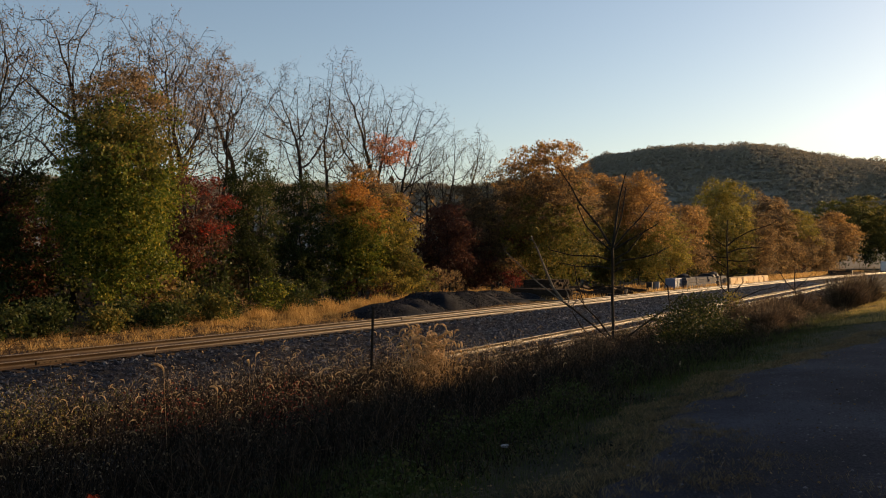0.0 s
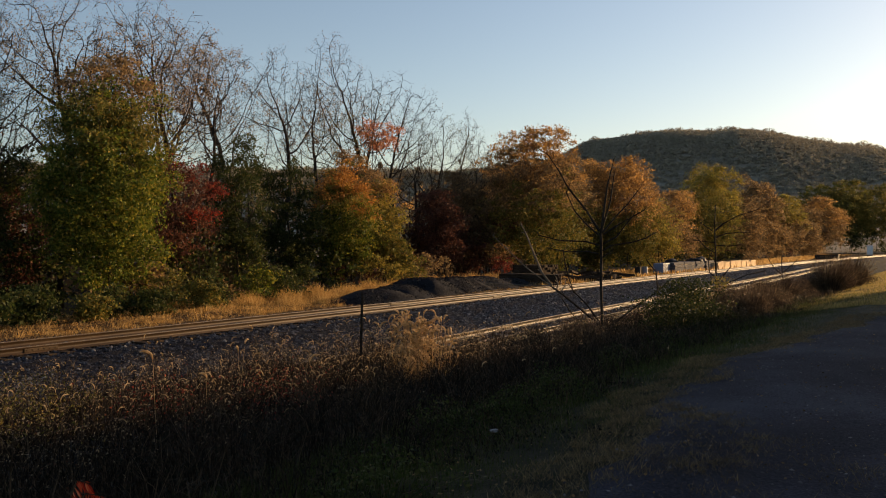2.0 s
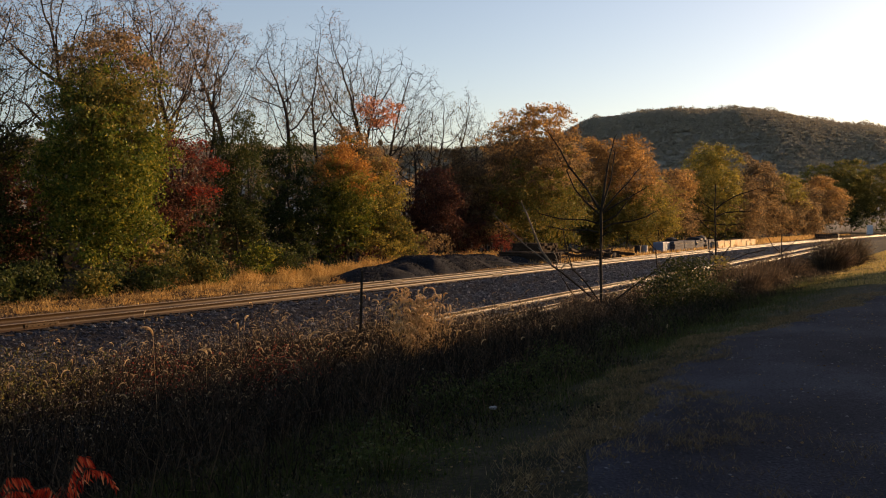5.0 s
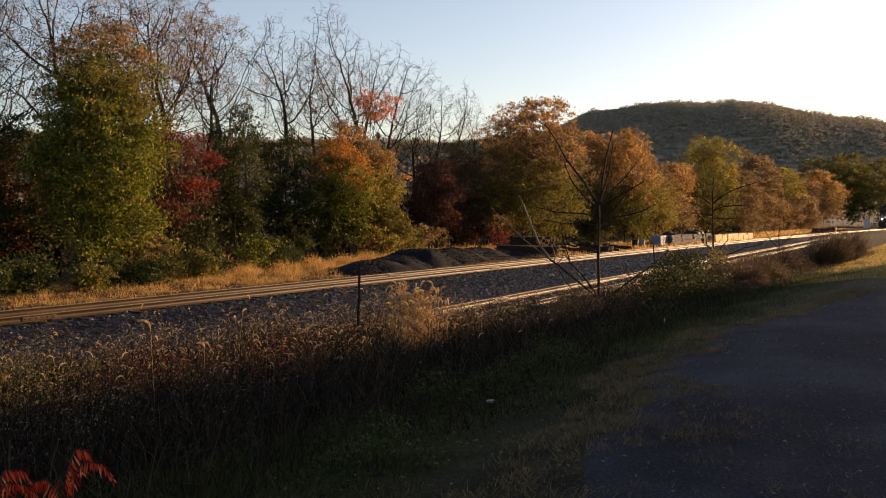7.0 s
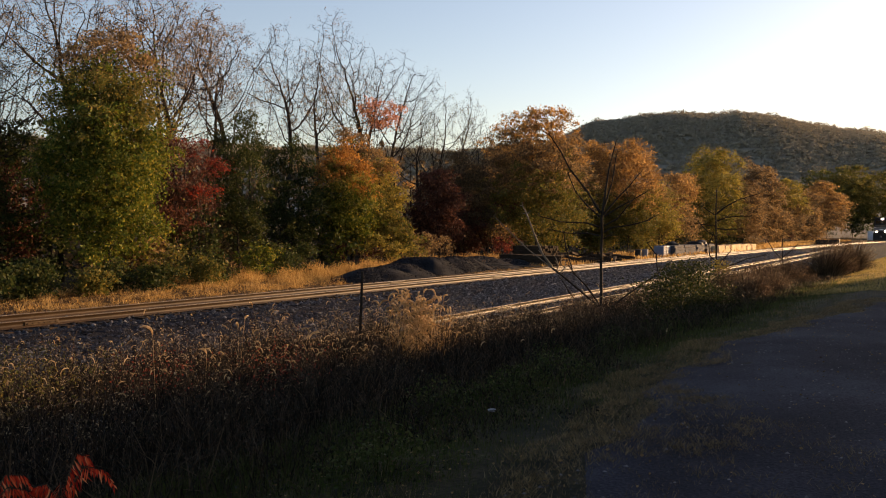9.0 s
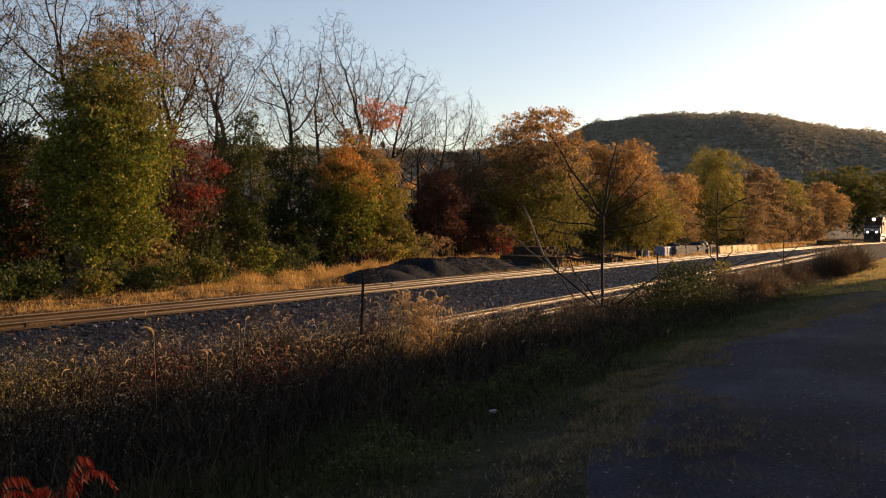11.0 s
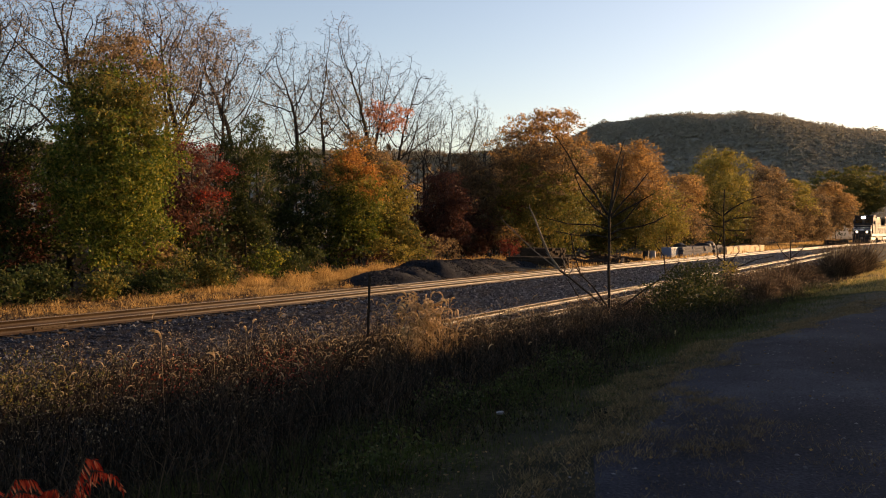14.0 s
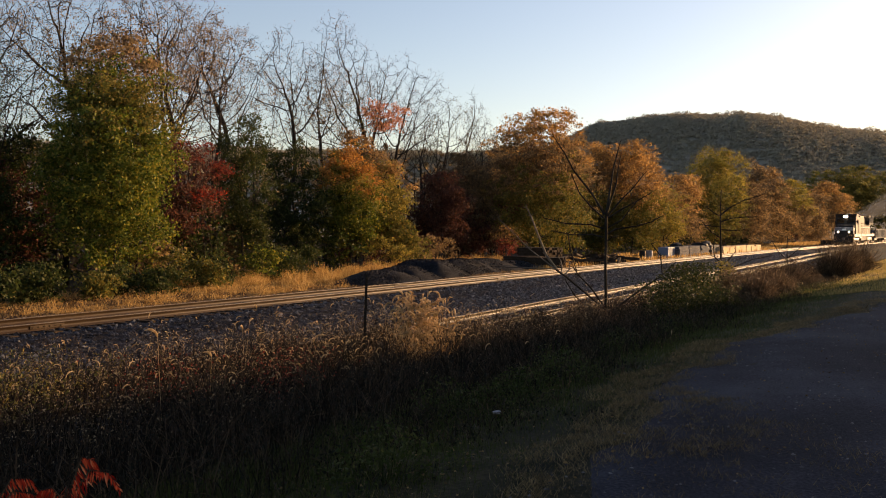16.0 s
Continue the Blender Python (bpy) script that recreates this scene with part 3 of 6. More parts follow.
def bare_tree(x, y, top, width, seed, label, leafmat, nleaf, fork=0.4, lean=(0, 0), open_base=0.45):
    """A mostly leafless tree: forking limbs that rise and spread into a dome of fine twigs. open_base: the share of its height at which the crown begins."""
    rng = np.random.default_rng(seed)
    z0 = float(ground_z(x, y)) - 0.1
    h = top - z0
    trunk = trunk_line(h * fork, lean, rng)
    m = 640
    width *= 1.45
    # room for the crown: several overlapping heads on a dome
    heads = 6
    a = rng.uniform(0, 6.28) + np.arange(heads) * 2.4
    q = np.sqrt((np.arange(heads) + 0.3) / heads) * 0.72
    hz = open_base + (1 - open_base) * (0.76 - 0.45 * q ** 1.5 + rng.uniform(-0.07, 0.07, heads))
    hc = np.stack([np.cos(a) * q * width / 2, np.sin(a) * q * width / 2, hz * h], -1) + np.array((lean[0], lean[1], 0)) * h * 0.25
    w = rng.integers(0, heads, m)
    d = rng.normal(size=(m, 3))
    d /= np.linalg.norm(d, axis=1)[:, None]
    aims = hc[w] + d * rng.uniform(0.2, 1.0, (m, 1)) ** 0.5 * np.array((width * 0.24, width * 0.24, h * (1 - open_base) * 0.27))
    aims[:, 2] = np.minimum(aims[:, 2], h)
    aims[:, 2] = open_base * h + (aims[:, 2] - aims[:, 2].min()) * (1 - open_base) * h / np.ptp(aims[:, 2])
    segs, ends = branching(aims, trunk, 0.34, 0.40, rng, 0.06, 0.11, 0.0105, 2.0)
    # fine twigs off the outer wood, arching a little
    thin = segs[segs[:, 7] < 0.028]
    pick = thin[rng.integers(0, len(thin), int(len(thin) * 1.1))]
    b = pick[:, 3:6]
    d = pick[:, 3:6] - pick[:, :3]
    d /= np.linalg.norm(d, axis=1)[:, None] + 1e-9
    d1 = d * 0.6 + rng.normal(0, 0.55, b.shape) + np.array((0, 0, 0.12))
    d1 /= np.linalg.norm(d1, axis=1)[:, None]
    L = rng.uniform(0.18, 0.42, (len(b), 1))
    mid = b + d1 * L
    d2 = d1 + rng.normal(0, 0.3, b.shape)
    end = mid + d2 / np.linalg.norm(d2, axis=1)[:, None] * L * 0.8
    R = np.full((len(b), 1), 0.008)
    twigs = np.concatenate([np.concatenate([b, mid, R, R * 0.8], 1), np.concatenate([mid, end, R * 0.8, R * 0.5], 1)])
    tree = thing("tree", x, y, z0, label=label, category="tree", group="trees along the railway")
    thick = segs[:, 7] > 0.03
    v, f = tubes(segs[thick], 6)
    put("trunk", fast_mesh("trunk", v, f), M_BARK, tree, smooth=True)
    v, f = tubes(np.concatenate([segs[~thick], twigs]), 3)
    put("twig_mass", fast_mesh("twig_mass", v, f), M_BARK, tree)["kind"] = "stuff"
    if nleaf:
        t = np.concatenate([ends, end])
        # leaves hang on in patches
        wt = np.clip(np.sin(t[:, 0] * 0.9 + seed) + np.sin(t[:, 1] * 1.1) + np.cos(t[:, 2] * 0.8 + seed), 0, None) + 0.3
        c = t[rng.choice(len(t), nleaf, p=wt / wt.sum())] + rng.normal(0, 0.13, (nleaf, 3))
        v, f = leaf_tris(c, 0.046, rng)
        put("crown", fast_mesh("crown", v, f), leafmat, tree, "last brown leaves on the twigs")
    return tree


def leafy_tree(x, y, top, width, crown_base, mats, clumps, per, leaf, seed, label, name="tree", lobes=9, sigma=0.3, group="trees along the railway", category="tree", trunk_r=None):
    """Trunk, limbs that branch out to every spray, and a crown of leaf sprays on uneven lobes. mats: [(material, from, to)] by share of the crown's height."""
    rng = np.random.default_rng(seed)
    big = top > 5
    if big:                                    # finer leaves, more of them
        leaf, per, clumps = leaf * 0.84, int(per * 1.5), int(clumps * 1.6)
    if y < 18:
        leaf, per = leaf * 1.2, int(per * 0.6)
    elif y > 90:
        leaf, per = leaf * 0.9, int(per * 0.95)
    if y > 60:
        sigma = sigma * (y / 60) ** 0.5
    z0 = float(ground_z(x, y)) - 0.08
    h = top - z0
    cb = crown_base - z0
    rz, rx = (h - cb) / 2, width / 2
    cen = np.array((0, 0, cb + rz))
    up = np.linspace(-0.8, 0.92, lobes)
    ring = np.sqrt(np.clip(1 - up ** 2, 0.12, 1)) * rng.uniform(0.75, 1.15, lobes)
    az = rng.uniform(0, 6.28) + np.arange(lobes) * 2.4
    LC = cen + np.stack([np.cos(az) * ring * rx * 0.6, np.sin(az) * ring * rx * 0.6, up * rz * 0.74], -1)
    LR = rng.uniform(0.28, 0.62, lobes)
    which = rng.choice(lobes, clumps, p=LR ** 2 / (LR ** 2).sum())
    d = rng.normal(size=(clumps, 3))
    d[:, 2] += 0.25                            # lobes are fuller above than below
    d /= np.linalg.norm(d, axis=1)[:, None]
    rad = rng.uniform(0.08, 1.0, clumps) ** 0.45
    C = LC[which] + d * rad[:, None] * np.stack([LR[which] * rx, LR[which] * rx, np.minimum(LR[which] * rz, LR[which] * rx * 1.2)], -1)
    C[:, 2] = np.clip(C[:, 2], max(0.15, cb), h)
    tree = thing(name, x, y, z0, label=label, category=category, group=group)
    step = max(0.12, h / 30)
    tip = 0.006 if h < 3 else 0.009
    trunk = trunk_line(max(h * 0.12, min(cb + 0.12 * h, h * 0.8)), (0, 0), rng, step, 0.04)
    segs, ends = branching(C[:: max(1, clumps // (170 if big else 80))], trunk, step, step * 1.1, rng, 0.03, 0.15, tip)
    if trunk_r:
        segs[:, 6:] *= min(1.0, trunk_r * 1.5 / segs[:, 6].max())
    thick = segs[:, 6] > 0.03
    if thick.any():
        v, f = tubes(segs[thick], 6)
        put("trunk", fast_mesh("trunk", v, f), M_BARK, tree, smooth=True)
    v, f = tubes(segs[~thick], 3)
    put("twig_mass", fast_mesh("twig_mass", v, f), M_BARK, tree)["kind"] = "stuff"
    share = (C[:, 2] - cb) / max(h - cb, 0.1) + rng.normal(0, 0.07, clumps) + 0.07 * np.sin(C[:, 0] * 2.1 + seed) + 0.07 * np.sin(C[:, 1] * 1.7)
    for mat, lo, hi in mats:
        cc = C[(share >= lo) & (share < hi)]
        if not len(cc):
            continue
        n = len(cc)
        # a spray: leaves spread over a tilted, drooping fan
        u = rng.normal(size=(n, 3)) * np.array((1, 1, 0.35))
        u /= np.linalg.norm(u, axis=1)[:, None]
        w = np.cross(u, rng.normal(size=(n, 3)) * 0.4 + np.array((0, 0, 1)))
        w /= np.linalg.norm(w, axis=1)[:, None]
        size = sigma * rng.uniform(0.6, 1.35, (n, 1, 1))
        g = rng.normal(size=(n, per, 2))
        c = cc[:, None] + (g[..., :1] * u[:, None] + g[..., 1:] * w[:, None]) * size + rng.normal(0, 0.3, (n, per, 3)) * size * np.array((1, 1, 0.9))
        c[..., 2] -= (g ** 2).sum(-1) * size[..., 0] * 0.13
        c = c.reshape(-1, 3)
        c[:, 2] = np.maximum(c[:, 2], 0.05)
        v, f = leaf_tris(c, leaf, rng) if y > 24.5 else leaf_quads(c, leaf, rng, 0.2)
        put("crown", fast_mesh("crown", v, f), mat, tree)
    return tree


ALL = (-9, 9)
HALF_BARE, BARE = "tall half-bare tree with sparse brown leaves", "bare tree with spreading limbs and fine twigs"
# tall half-bare trees behind
for x, y, top, width, seed, mat, n, fork, base, lean, lab in [
    (-38.5, 27.2, 15.4, 7.0, 135, LEAF_BROWN, 7500, 0.42, 0.45, (0, 0), HALF_BARE),
    (-38.0, 30.6, 15.6, 6.0, 104, LEAF_BROWN, 6500, 0.40, 0.45, (0.1, 0.1), HALF_BARE),
    (-39.5, 33.8, 16.8, 7.0, 121, LEAF_BROWN, 8500, 0.42, 0.42, (0, 0.2), HALF_BARE),
    (-45.5, 42.8, 17.6, 5.6, 131, LEAF_BROWN, 5500, 0.50, 0.55, (0, 0), HALF_BARE),
    (-38.5, 24.0, 14.6, 6.0, 122, LEAF_BROWN, 3600, 0.35, 0.40, (0, -0.15), HALF_BARE),
    (-37.5, 21.6, 11.8, 5.0, 114, LEAF_DARK, 3000, 0.30, 0.38, (0, 0.1), "thin half-bare tree with dull green leaves"),
    (-41.5, 21.0, 14.4, 5.6, 144, LEAF_BROWN, 1800, 0.35, 0.40, (0, 0), "thin bare tree at the wood's edge"),
    (-41.0, 37.2, 13.2, 5.6, 103, LEAF_BROWN, 2400, 0.36, 0.46, (0, -0.1), "half-bare tree with fine brown twigs"),
    (-42.0, 42.6, 15.4, 6.0, 147, LEAF_BROWN, 3200, 0.38, 0.44, (0, -0.2), "bare tree with curving limbs"),
    (-42.0, 46.9, 16.6, 6.0, 167, LEAF_BROWN, 3200, 0.50, 0.52, (0, 0.12), "bare tree with a forked trunk and fine twigs"),
    (-42.5, 51.0, 16.0, 5.0, 118, LEAF_BROWN, 2200, 0.42, 0.48, (0, 0.2), BARE),
    (-43.0, 55.2, 19.2, 6.0, 109, LEAF_BROWN, 2800, 0.50, 0.50, (0, 0.05), "tall straight bare tree with fine twigs"),
    (-44.0, 61.0, 17.3, 5.8, 146, LEAF_BROWN, 1200, 0.36, 0.46, (0, 0.25), BARE),
    (-44.0, 67.6, 17.4, 6.4, 174, LEAF_BROWN, 900, 0.46, 0.48, (0, -0.15), "crooked bare tree with spreading limbs"),
    (-45.0, 74.0, 16.0, 6.6, 119, LEAF_OLIVE, 3200, 0.42, 0.46, (0, 0.15), "half-bare tree with thin olive leaves"),
    (-50.0, 89.4, 18.9, 3.8, 124, LEAF_BROWN, 900, 0.55, 0.52, (0, 0), "slender bare tree against the sky"),
    (-50.0, 99.0, 17.2, 5.4, 123, LEAF_BROWN, 900, 0.40, 0.50, (0, 0), "slender bare tree against the sky"),
    (-40.5, 52.6, 12.6, 4.6, 128, LEAF_OLIVE, 2000, 0.35, 0.40, (0, 0), BARE),
    (-42.0, 64.6, 13.0, 4.6, 129, LEAF_BROWN, 700, 0.35, 0.45, (0, 0.2), BARE),
    (-44.0, 80.5, 13.5, 5.4, 130, LEAF_BROWN, 800, 0.40, 0.45, (0, 0), BARE),
]:
    bare_tree(x, y, top, width, seed, lab, mat, n, fork, lean, base)

# leafy trees along the wood's edge
leafy_tree(-32.0, 24.9, 9.0, 6.0, 0.2, [(LEAF_GREEN, -9, 0.75), (LEAF_OLIVE, 0.75, 9)], 430, 46, 0.088, 31, "tall broad tree with yellow-green leaves", lobes=20)
leafy_tree(-33.4, 26.2, 11.2, 6.6, 5.2, [(LEAF_OLIVE, -9, 0.6), (LEAF_GREEN, 0.6, 0.72), (LEAF_BROWN, 0.72, 9)], 170, 40, 0.085, 68, "spreading tree with olive and brown leaves", lobes=18)
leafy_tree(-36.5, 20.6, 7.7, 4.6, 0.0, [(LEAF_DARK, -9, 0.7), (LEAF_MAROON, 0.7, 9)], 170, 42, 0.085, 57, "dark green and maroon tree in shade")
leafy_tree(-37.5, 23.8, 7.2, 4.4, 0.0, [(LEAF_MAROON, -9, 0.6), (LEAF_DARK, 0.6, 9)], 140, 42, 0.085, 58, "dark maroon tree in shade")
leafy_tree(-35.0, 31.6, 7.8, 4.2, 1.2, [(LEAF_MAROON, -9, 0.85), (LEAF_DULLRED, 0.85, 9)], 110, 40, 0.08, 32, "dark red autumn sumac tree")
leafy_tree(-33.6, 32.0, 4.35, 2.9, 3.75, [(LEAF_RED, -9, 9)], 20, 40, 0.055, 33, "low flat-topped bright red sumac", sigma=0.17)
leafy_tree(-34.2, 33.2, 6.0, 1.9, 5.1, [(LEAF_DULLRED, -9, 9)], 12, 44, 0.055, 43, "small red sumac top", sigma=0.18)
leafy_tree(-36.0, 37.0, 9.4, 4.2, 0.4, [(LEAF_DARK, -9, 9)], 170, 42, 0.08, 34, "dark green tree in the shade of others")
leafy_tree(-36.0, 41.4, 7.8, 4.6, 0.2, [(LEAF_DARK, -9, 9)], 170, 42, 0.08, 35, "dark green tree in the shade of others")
leafy_tree(-34.5, 45.2, 8.0, 5.0, 0.2, [(LEAF_GREEN, -9, 0.58), (LEAF_YELLOW, 0.58, 0.66), (LEAF_ORANGE, 0.66, 0.93), (LEAF_OLIVE, 0.93, 9)], 290, 44, 0.085, 36, "maple turning from green to orange at the top", lobes=12)
leafy_tree(-34.0, 48.8, 7.4, 4.4, 0.2, [(LEAF_OLIVE, -9, 0.5), (LEAF_YELLOW, 0.5, 0.8), (LEAF_DULL, 0.8, 9)], 200, 44, 0.085, 37, "olive and yellow leaved tree")
leafy_tree(-40.0, 56.4, 12.8, 4.4, 9.6, [(LEAF_CORAL, -9, 9)], 30, 36, 0.095, 38, "coral red maple crown above the others")
leafy_tree(-38.5, 52.0, 9.6, 5.0, 1.0, [(LEAF_DARK, -9, 0.6), (LEAF_BROWN, 0.6, 9)], 150, 40, 0.09, 39, "dull green and brown tree")
# The next two trees carry deep shade in their dark leaf colours.
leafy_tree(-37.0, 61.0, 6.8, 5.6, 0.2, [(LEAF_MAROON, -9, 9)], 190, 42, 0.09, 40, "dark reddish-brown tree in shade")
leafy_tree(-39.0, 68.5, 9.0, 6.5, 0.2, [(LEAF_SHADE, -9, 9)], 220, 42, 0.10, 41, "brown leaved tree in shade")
leafy_tree(-33.5, 65.0, 2.6, 2.6, 0.2, [(LEAF_DULLRED, -9, 0.5), (LEAF_DULL, 0.5, 9)], 46, 40, 0.06, 60, "small red and yellow sapling at the wood's foot", "bush", 6, 0.2, "bushes at the wood's edge", "bush")
leafy_tree(-34.0, 73.0, 13.0, 10.5, 0.4, [(LEAF_OLIVE, -9, 0.5), (LEAF_BROWN, 0.5, 0.78), (LEAF_RUST, 0.78, 9)], 560, 46, 0.11, 42, "large rust and olive autumn tree", lobes=16)
leafy_tree(-37.0, 86.0, 11.8, 8.0, 0.4, [(LEAF_OLIVE, -9, 0.5), (LEAF_BROWN, 0.5, 0.75), (LEAF_RUST, 0.75, 9)], 280, 44, 0.12, 44, "tall tree with rust autumn leaves")
leafy_tree(-33.5, 97.0, 12.9, 9.5, 0.2, [(LEAF_OLIVE, -9, 0.45), (LEAF_DULL, 0.45, 0.8), (LEAF_RUST, 0.8, 9)], 420, 44, 0.13, 45, "broad orange and brown autumn tree", lobes=14)
leafy_tree(-36.0, 93.5, 12.6, 8.5, 0.4, [(LEAF_OLIVE, -9, 0.5), (LEAF_DULL, 0.5, 0.8), (LEAF_RUST, 0.8, 9)], 300, 44, 0.12, 61, "dull orange autumn tree among others")
leafy_tree(-44.0, 77.5, 8.8, 7.5, 0.2, [(LEAF_SHADE, -9, 9)], 220, 44, 0.11, 62, "dark brown tree in the depth of the wood")
leafy_tree(-44.0, 84.5, 11.2, 8.0, 0.2, [(LEAF_SHADE, -9, 0.6), (LEAF_BROWN, 0.6, 9)], 260, 44, 0.11, 63, "brown leaved tree in the depth of the wood")
leafy_tree(-39.5, 79.8, 10.8, 6.5, 0.2, [(LEAF_OLIVE, -9, 0.5), (LEAF_BROWN, 0.5, 9)], 240, 44, 0.11, 64, "olive brown tree beside a taller one")
leafy_tree(-32.0, 104.0, 8.0, 7.0, 0.0, [(LEAF_YELLOW, -9, 9)], 190, 42, 0.12, 46, "low tree with yellow-green leaves")
leafy_tree(-33.5, 116.0, 9.5, 9.0, 0.0, [(LEAF_BROWN, -9, 0.6), (LEAF_DULL, 0.6, 9)], 220, 42, 0.14, 47, "rust leaved tree in autumn")
leafy_tree(-33.0, 133.0, 14.6, 11.0, 0.4, [(LEAF_OLIVE, -9, 0.4), (LEAF_YELLOW, 0.4, 9)], 360, 44, 0.16, 48, "tall yellow poplar in autumn leaf", lobes=14)
leafy_tree(-32.0, 150.0, 10.0, 10.0, 0.0, [(LEAF_BROWN, -9, 9)], 220, 40, 0.17, 49, "brown leaved tree in autumn")
leafy_tree(-32.0, 161.0, 14.8, 11.0, 0.2, [(LEAF_BROWN, -9, 9)], 300, 42, 0.18, 50, "broad oak with brown leaves", lobes=12)
leafy_tree(-30.0, 181.0, 11.8, 9.0, 0.2, [(LEAF_BROWN, -9, 0.6), (LEAF_YELLOW, 0.6, 9)], 240, 42, 0.19, 51, "small yellowish autumn tree")
leafy_tree(-30.5, 205.0, 10.0, 10.0, 0.0, [(LEAF_BROWN, -9, 9)], 200, 40, 0.2, 52, "brown leaved tree in autumn")
leafy_tree(-30.0, 229.0, 13.4, 13.0, 0.0, [(LEAF_BROWN, -9, 0.6), (LEAF_DULL, 0.6, 9)], 260, 42, 0.22, 53, "rounded tree with brown leaves", lobes=12)
# Olive upper leaves lighten the next three trees in place of haze.
leafy_tree(-38.0, 300.0, 21.0, 22.0, 0.0, [(LEAF_DARK, -9, 0.25), (LEAF_OLIVE, 0.25, 9)], 270, 44, 0.31, 54, "large dark green tree at the end of the wood", lobes=14)
leafy_tree(-25.0, 320.0, 22.0, 20.0, 0.0, [(LEAF_DARK, -9, 0.25), (LEAF_OLIVE, 0.25, 9)], 270, 44, 0.31, 55, "large dark green tree at the end of the wood", lobes=14)
leafy_tree(-31.5, 309.0, 22.5, 18.0, 0.0, [(LEAF_DARK, -9, 0.25), (LEAF_OLIVE, 0.25, 9)], 270, 44, 0.31, 59, "large dark green tree at the end of the wood", lobes=14)
leafy_tree(2.0, 340.0, 17.0, 26.0, 0.0, [(LEAF_OLIVE, -9, 9)], 360, 60, 0.24, 56, "broad olive tree beyond the curve", lobes=14)


def shrubs():
    """Bushes at the foot of the trees."""
    rng = random.Random(77)
    spots = [(-28.6, 17.6, 1.3, LEAF_DARK), (-28.9, 19.0, 1.2, LEAF_DARK), (-28.4, 21.4, 1.0, LEAF_OLIVE), (-28.9, 24.9, 1.2, LEAF_DARK), (-29.6, 28.3, 1.3, LEAF_OLIVE), (-29.8, 20.0, 1.5, LEAF_DARK), (-29.6, 23.2, 1.2, LEAF_DARK), (-30.4, 26.9, 1.9, LEAF_OLIVE), (-30.8, 29.4, 1.7, LEAF_DARK), (-31.2, 33.4, 2.0, LEAF_GREEN),
             (-31.8, 35.2, 1.9, LEAF_DARK), (-32.5, 38.0, 1.8, LEAF_DARK), (-33.0, 46.6, 2.4, LEAF_YELLOW), (-33.4, 51.0, 2.2, LEAF_OLIVE), (-34, 55, 2.2, LEAF_BROWN)]
    for x, y, h, m in spots:
        leafy_tree(x, y, h - 0.4, h * 1.5, -0.4, [(m, *ALL)], 46, 40, 0.07, int(y * 10), "leafy green bush at the wood's edge", "bush", 6, 0.22, "bushes at the wood's edge", "bush", trunk_r=0.03)
    y = 16.0
    while y < 240:
        m = rng.choice([LEAF_DARK, LEAF_DARK, LEAF_BROWN, LEAF_OLIVE, LEAF_MAROON, LEAF_BROWN])
        h = rng.uniform(3.0, 5.5)
        leafy_tree(-38 + rng.uniform(-3, 2.5), y, h, h * 1.3 + y * 0.01, -0.4, [(m, *ALL)], 70, 34, 0.10 + y * 0.0008, int(y * 7), "tangled thicket of understory brush", "thicket", 7, 0.35, "thickets under the trees", "thicket", trunk_r=0.05)
        y += rng.uniform(2.2, 3.6) * (1 + y / 60)


shrubs()


def deep_woods():
    """Leaves and stems of the wood behind the first rows of trees."""
    rng = np.random.default_rng(21)
    n = 34000
    y = 10 + 330 * rng.random(n) ** 2.1
    x = -45 - 20 * rng.random(n)
    z = -0.5 + rng.random(n) ** 1.3 * (7.2 + 0.05 * np.clip(y - 30, 0, 80) + 1.2 * np.sin(y * 0.21) + 0.8 * np.sin(y * 0.7))
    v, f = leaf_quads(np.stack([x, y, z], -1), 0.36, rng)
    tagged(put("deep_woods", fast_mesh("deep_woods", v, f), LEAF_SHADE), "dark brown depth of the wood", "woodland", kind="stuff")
    m = 160
    b = np.stack([-41 - 14 * rng.random(m), 12 + 110 * rng.random(m), np.full(m, -0.6)], -1)
    t = b + np.stack([rng.normal(0, 0.5, m), rng.normal(0, 0.5, m), rng.uniform(6, 11, m)], -1)
    v, f = tubes(np.concatenate([b, t, rng.uniform(0.06, 0.14, (m, 1)), np.full((m, 1), 0.03)], 1), 5)
    tagged(put("deep_trunks", fast_mesh("deep_trunks", v, f), M_BARK), "slim dark trunks deep in the wood", "woodland", kind="stuff")


deep_woods()


# ---- grass and weeds ----
def blades(x, y, z, h, width, rng, lean=0.35):
    """Bent blades of two quads each."""
    n = len(x)
    a = rng.uniform(0, 6.28, n)
    b = rng.uniform(0, 6.28, n)
    side = np.stack([np.cos(a), np.sin(a), 0 * a], -1) * (width * rng.uniform(0.6, 1.4, n))[:, None]
    lx = np.stack([np.cos(b), np.sin(b), 0 * b], -1) * (h * rng.uniform(0.1, 1, n) * lean)[:, None]
    p = np.stack([x, y, z], -1)
    up = np.zeros((n, 3))
    up[:, 2] = h
    m = p + up * 0.55 + lx * 0.3
    t = p + up + lx
    V = np.stack([p - side, p + side, m + side * 0.8, m - side * 0.8, t], 1).reshape(-1, 3)
    F = np.array([(0, 1, 2), (0, 2, 3), (3, 2, 4)])
    return V, (F[None] + (np.arange(n) * 5)[:, None, None]).reshape(-1, 3)


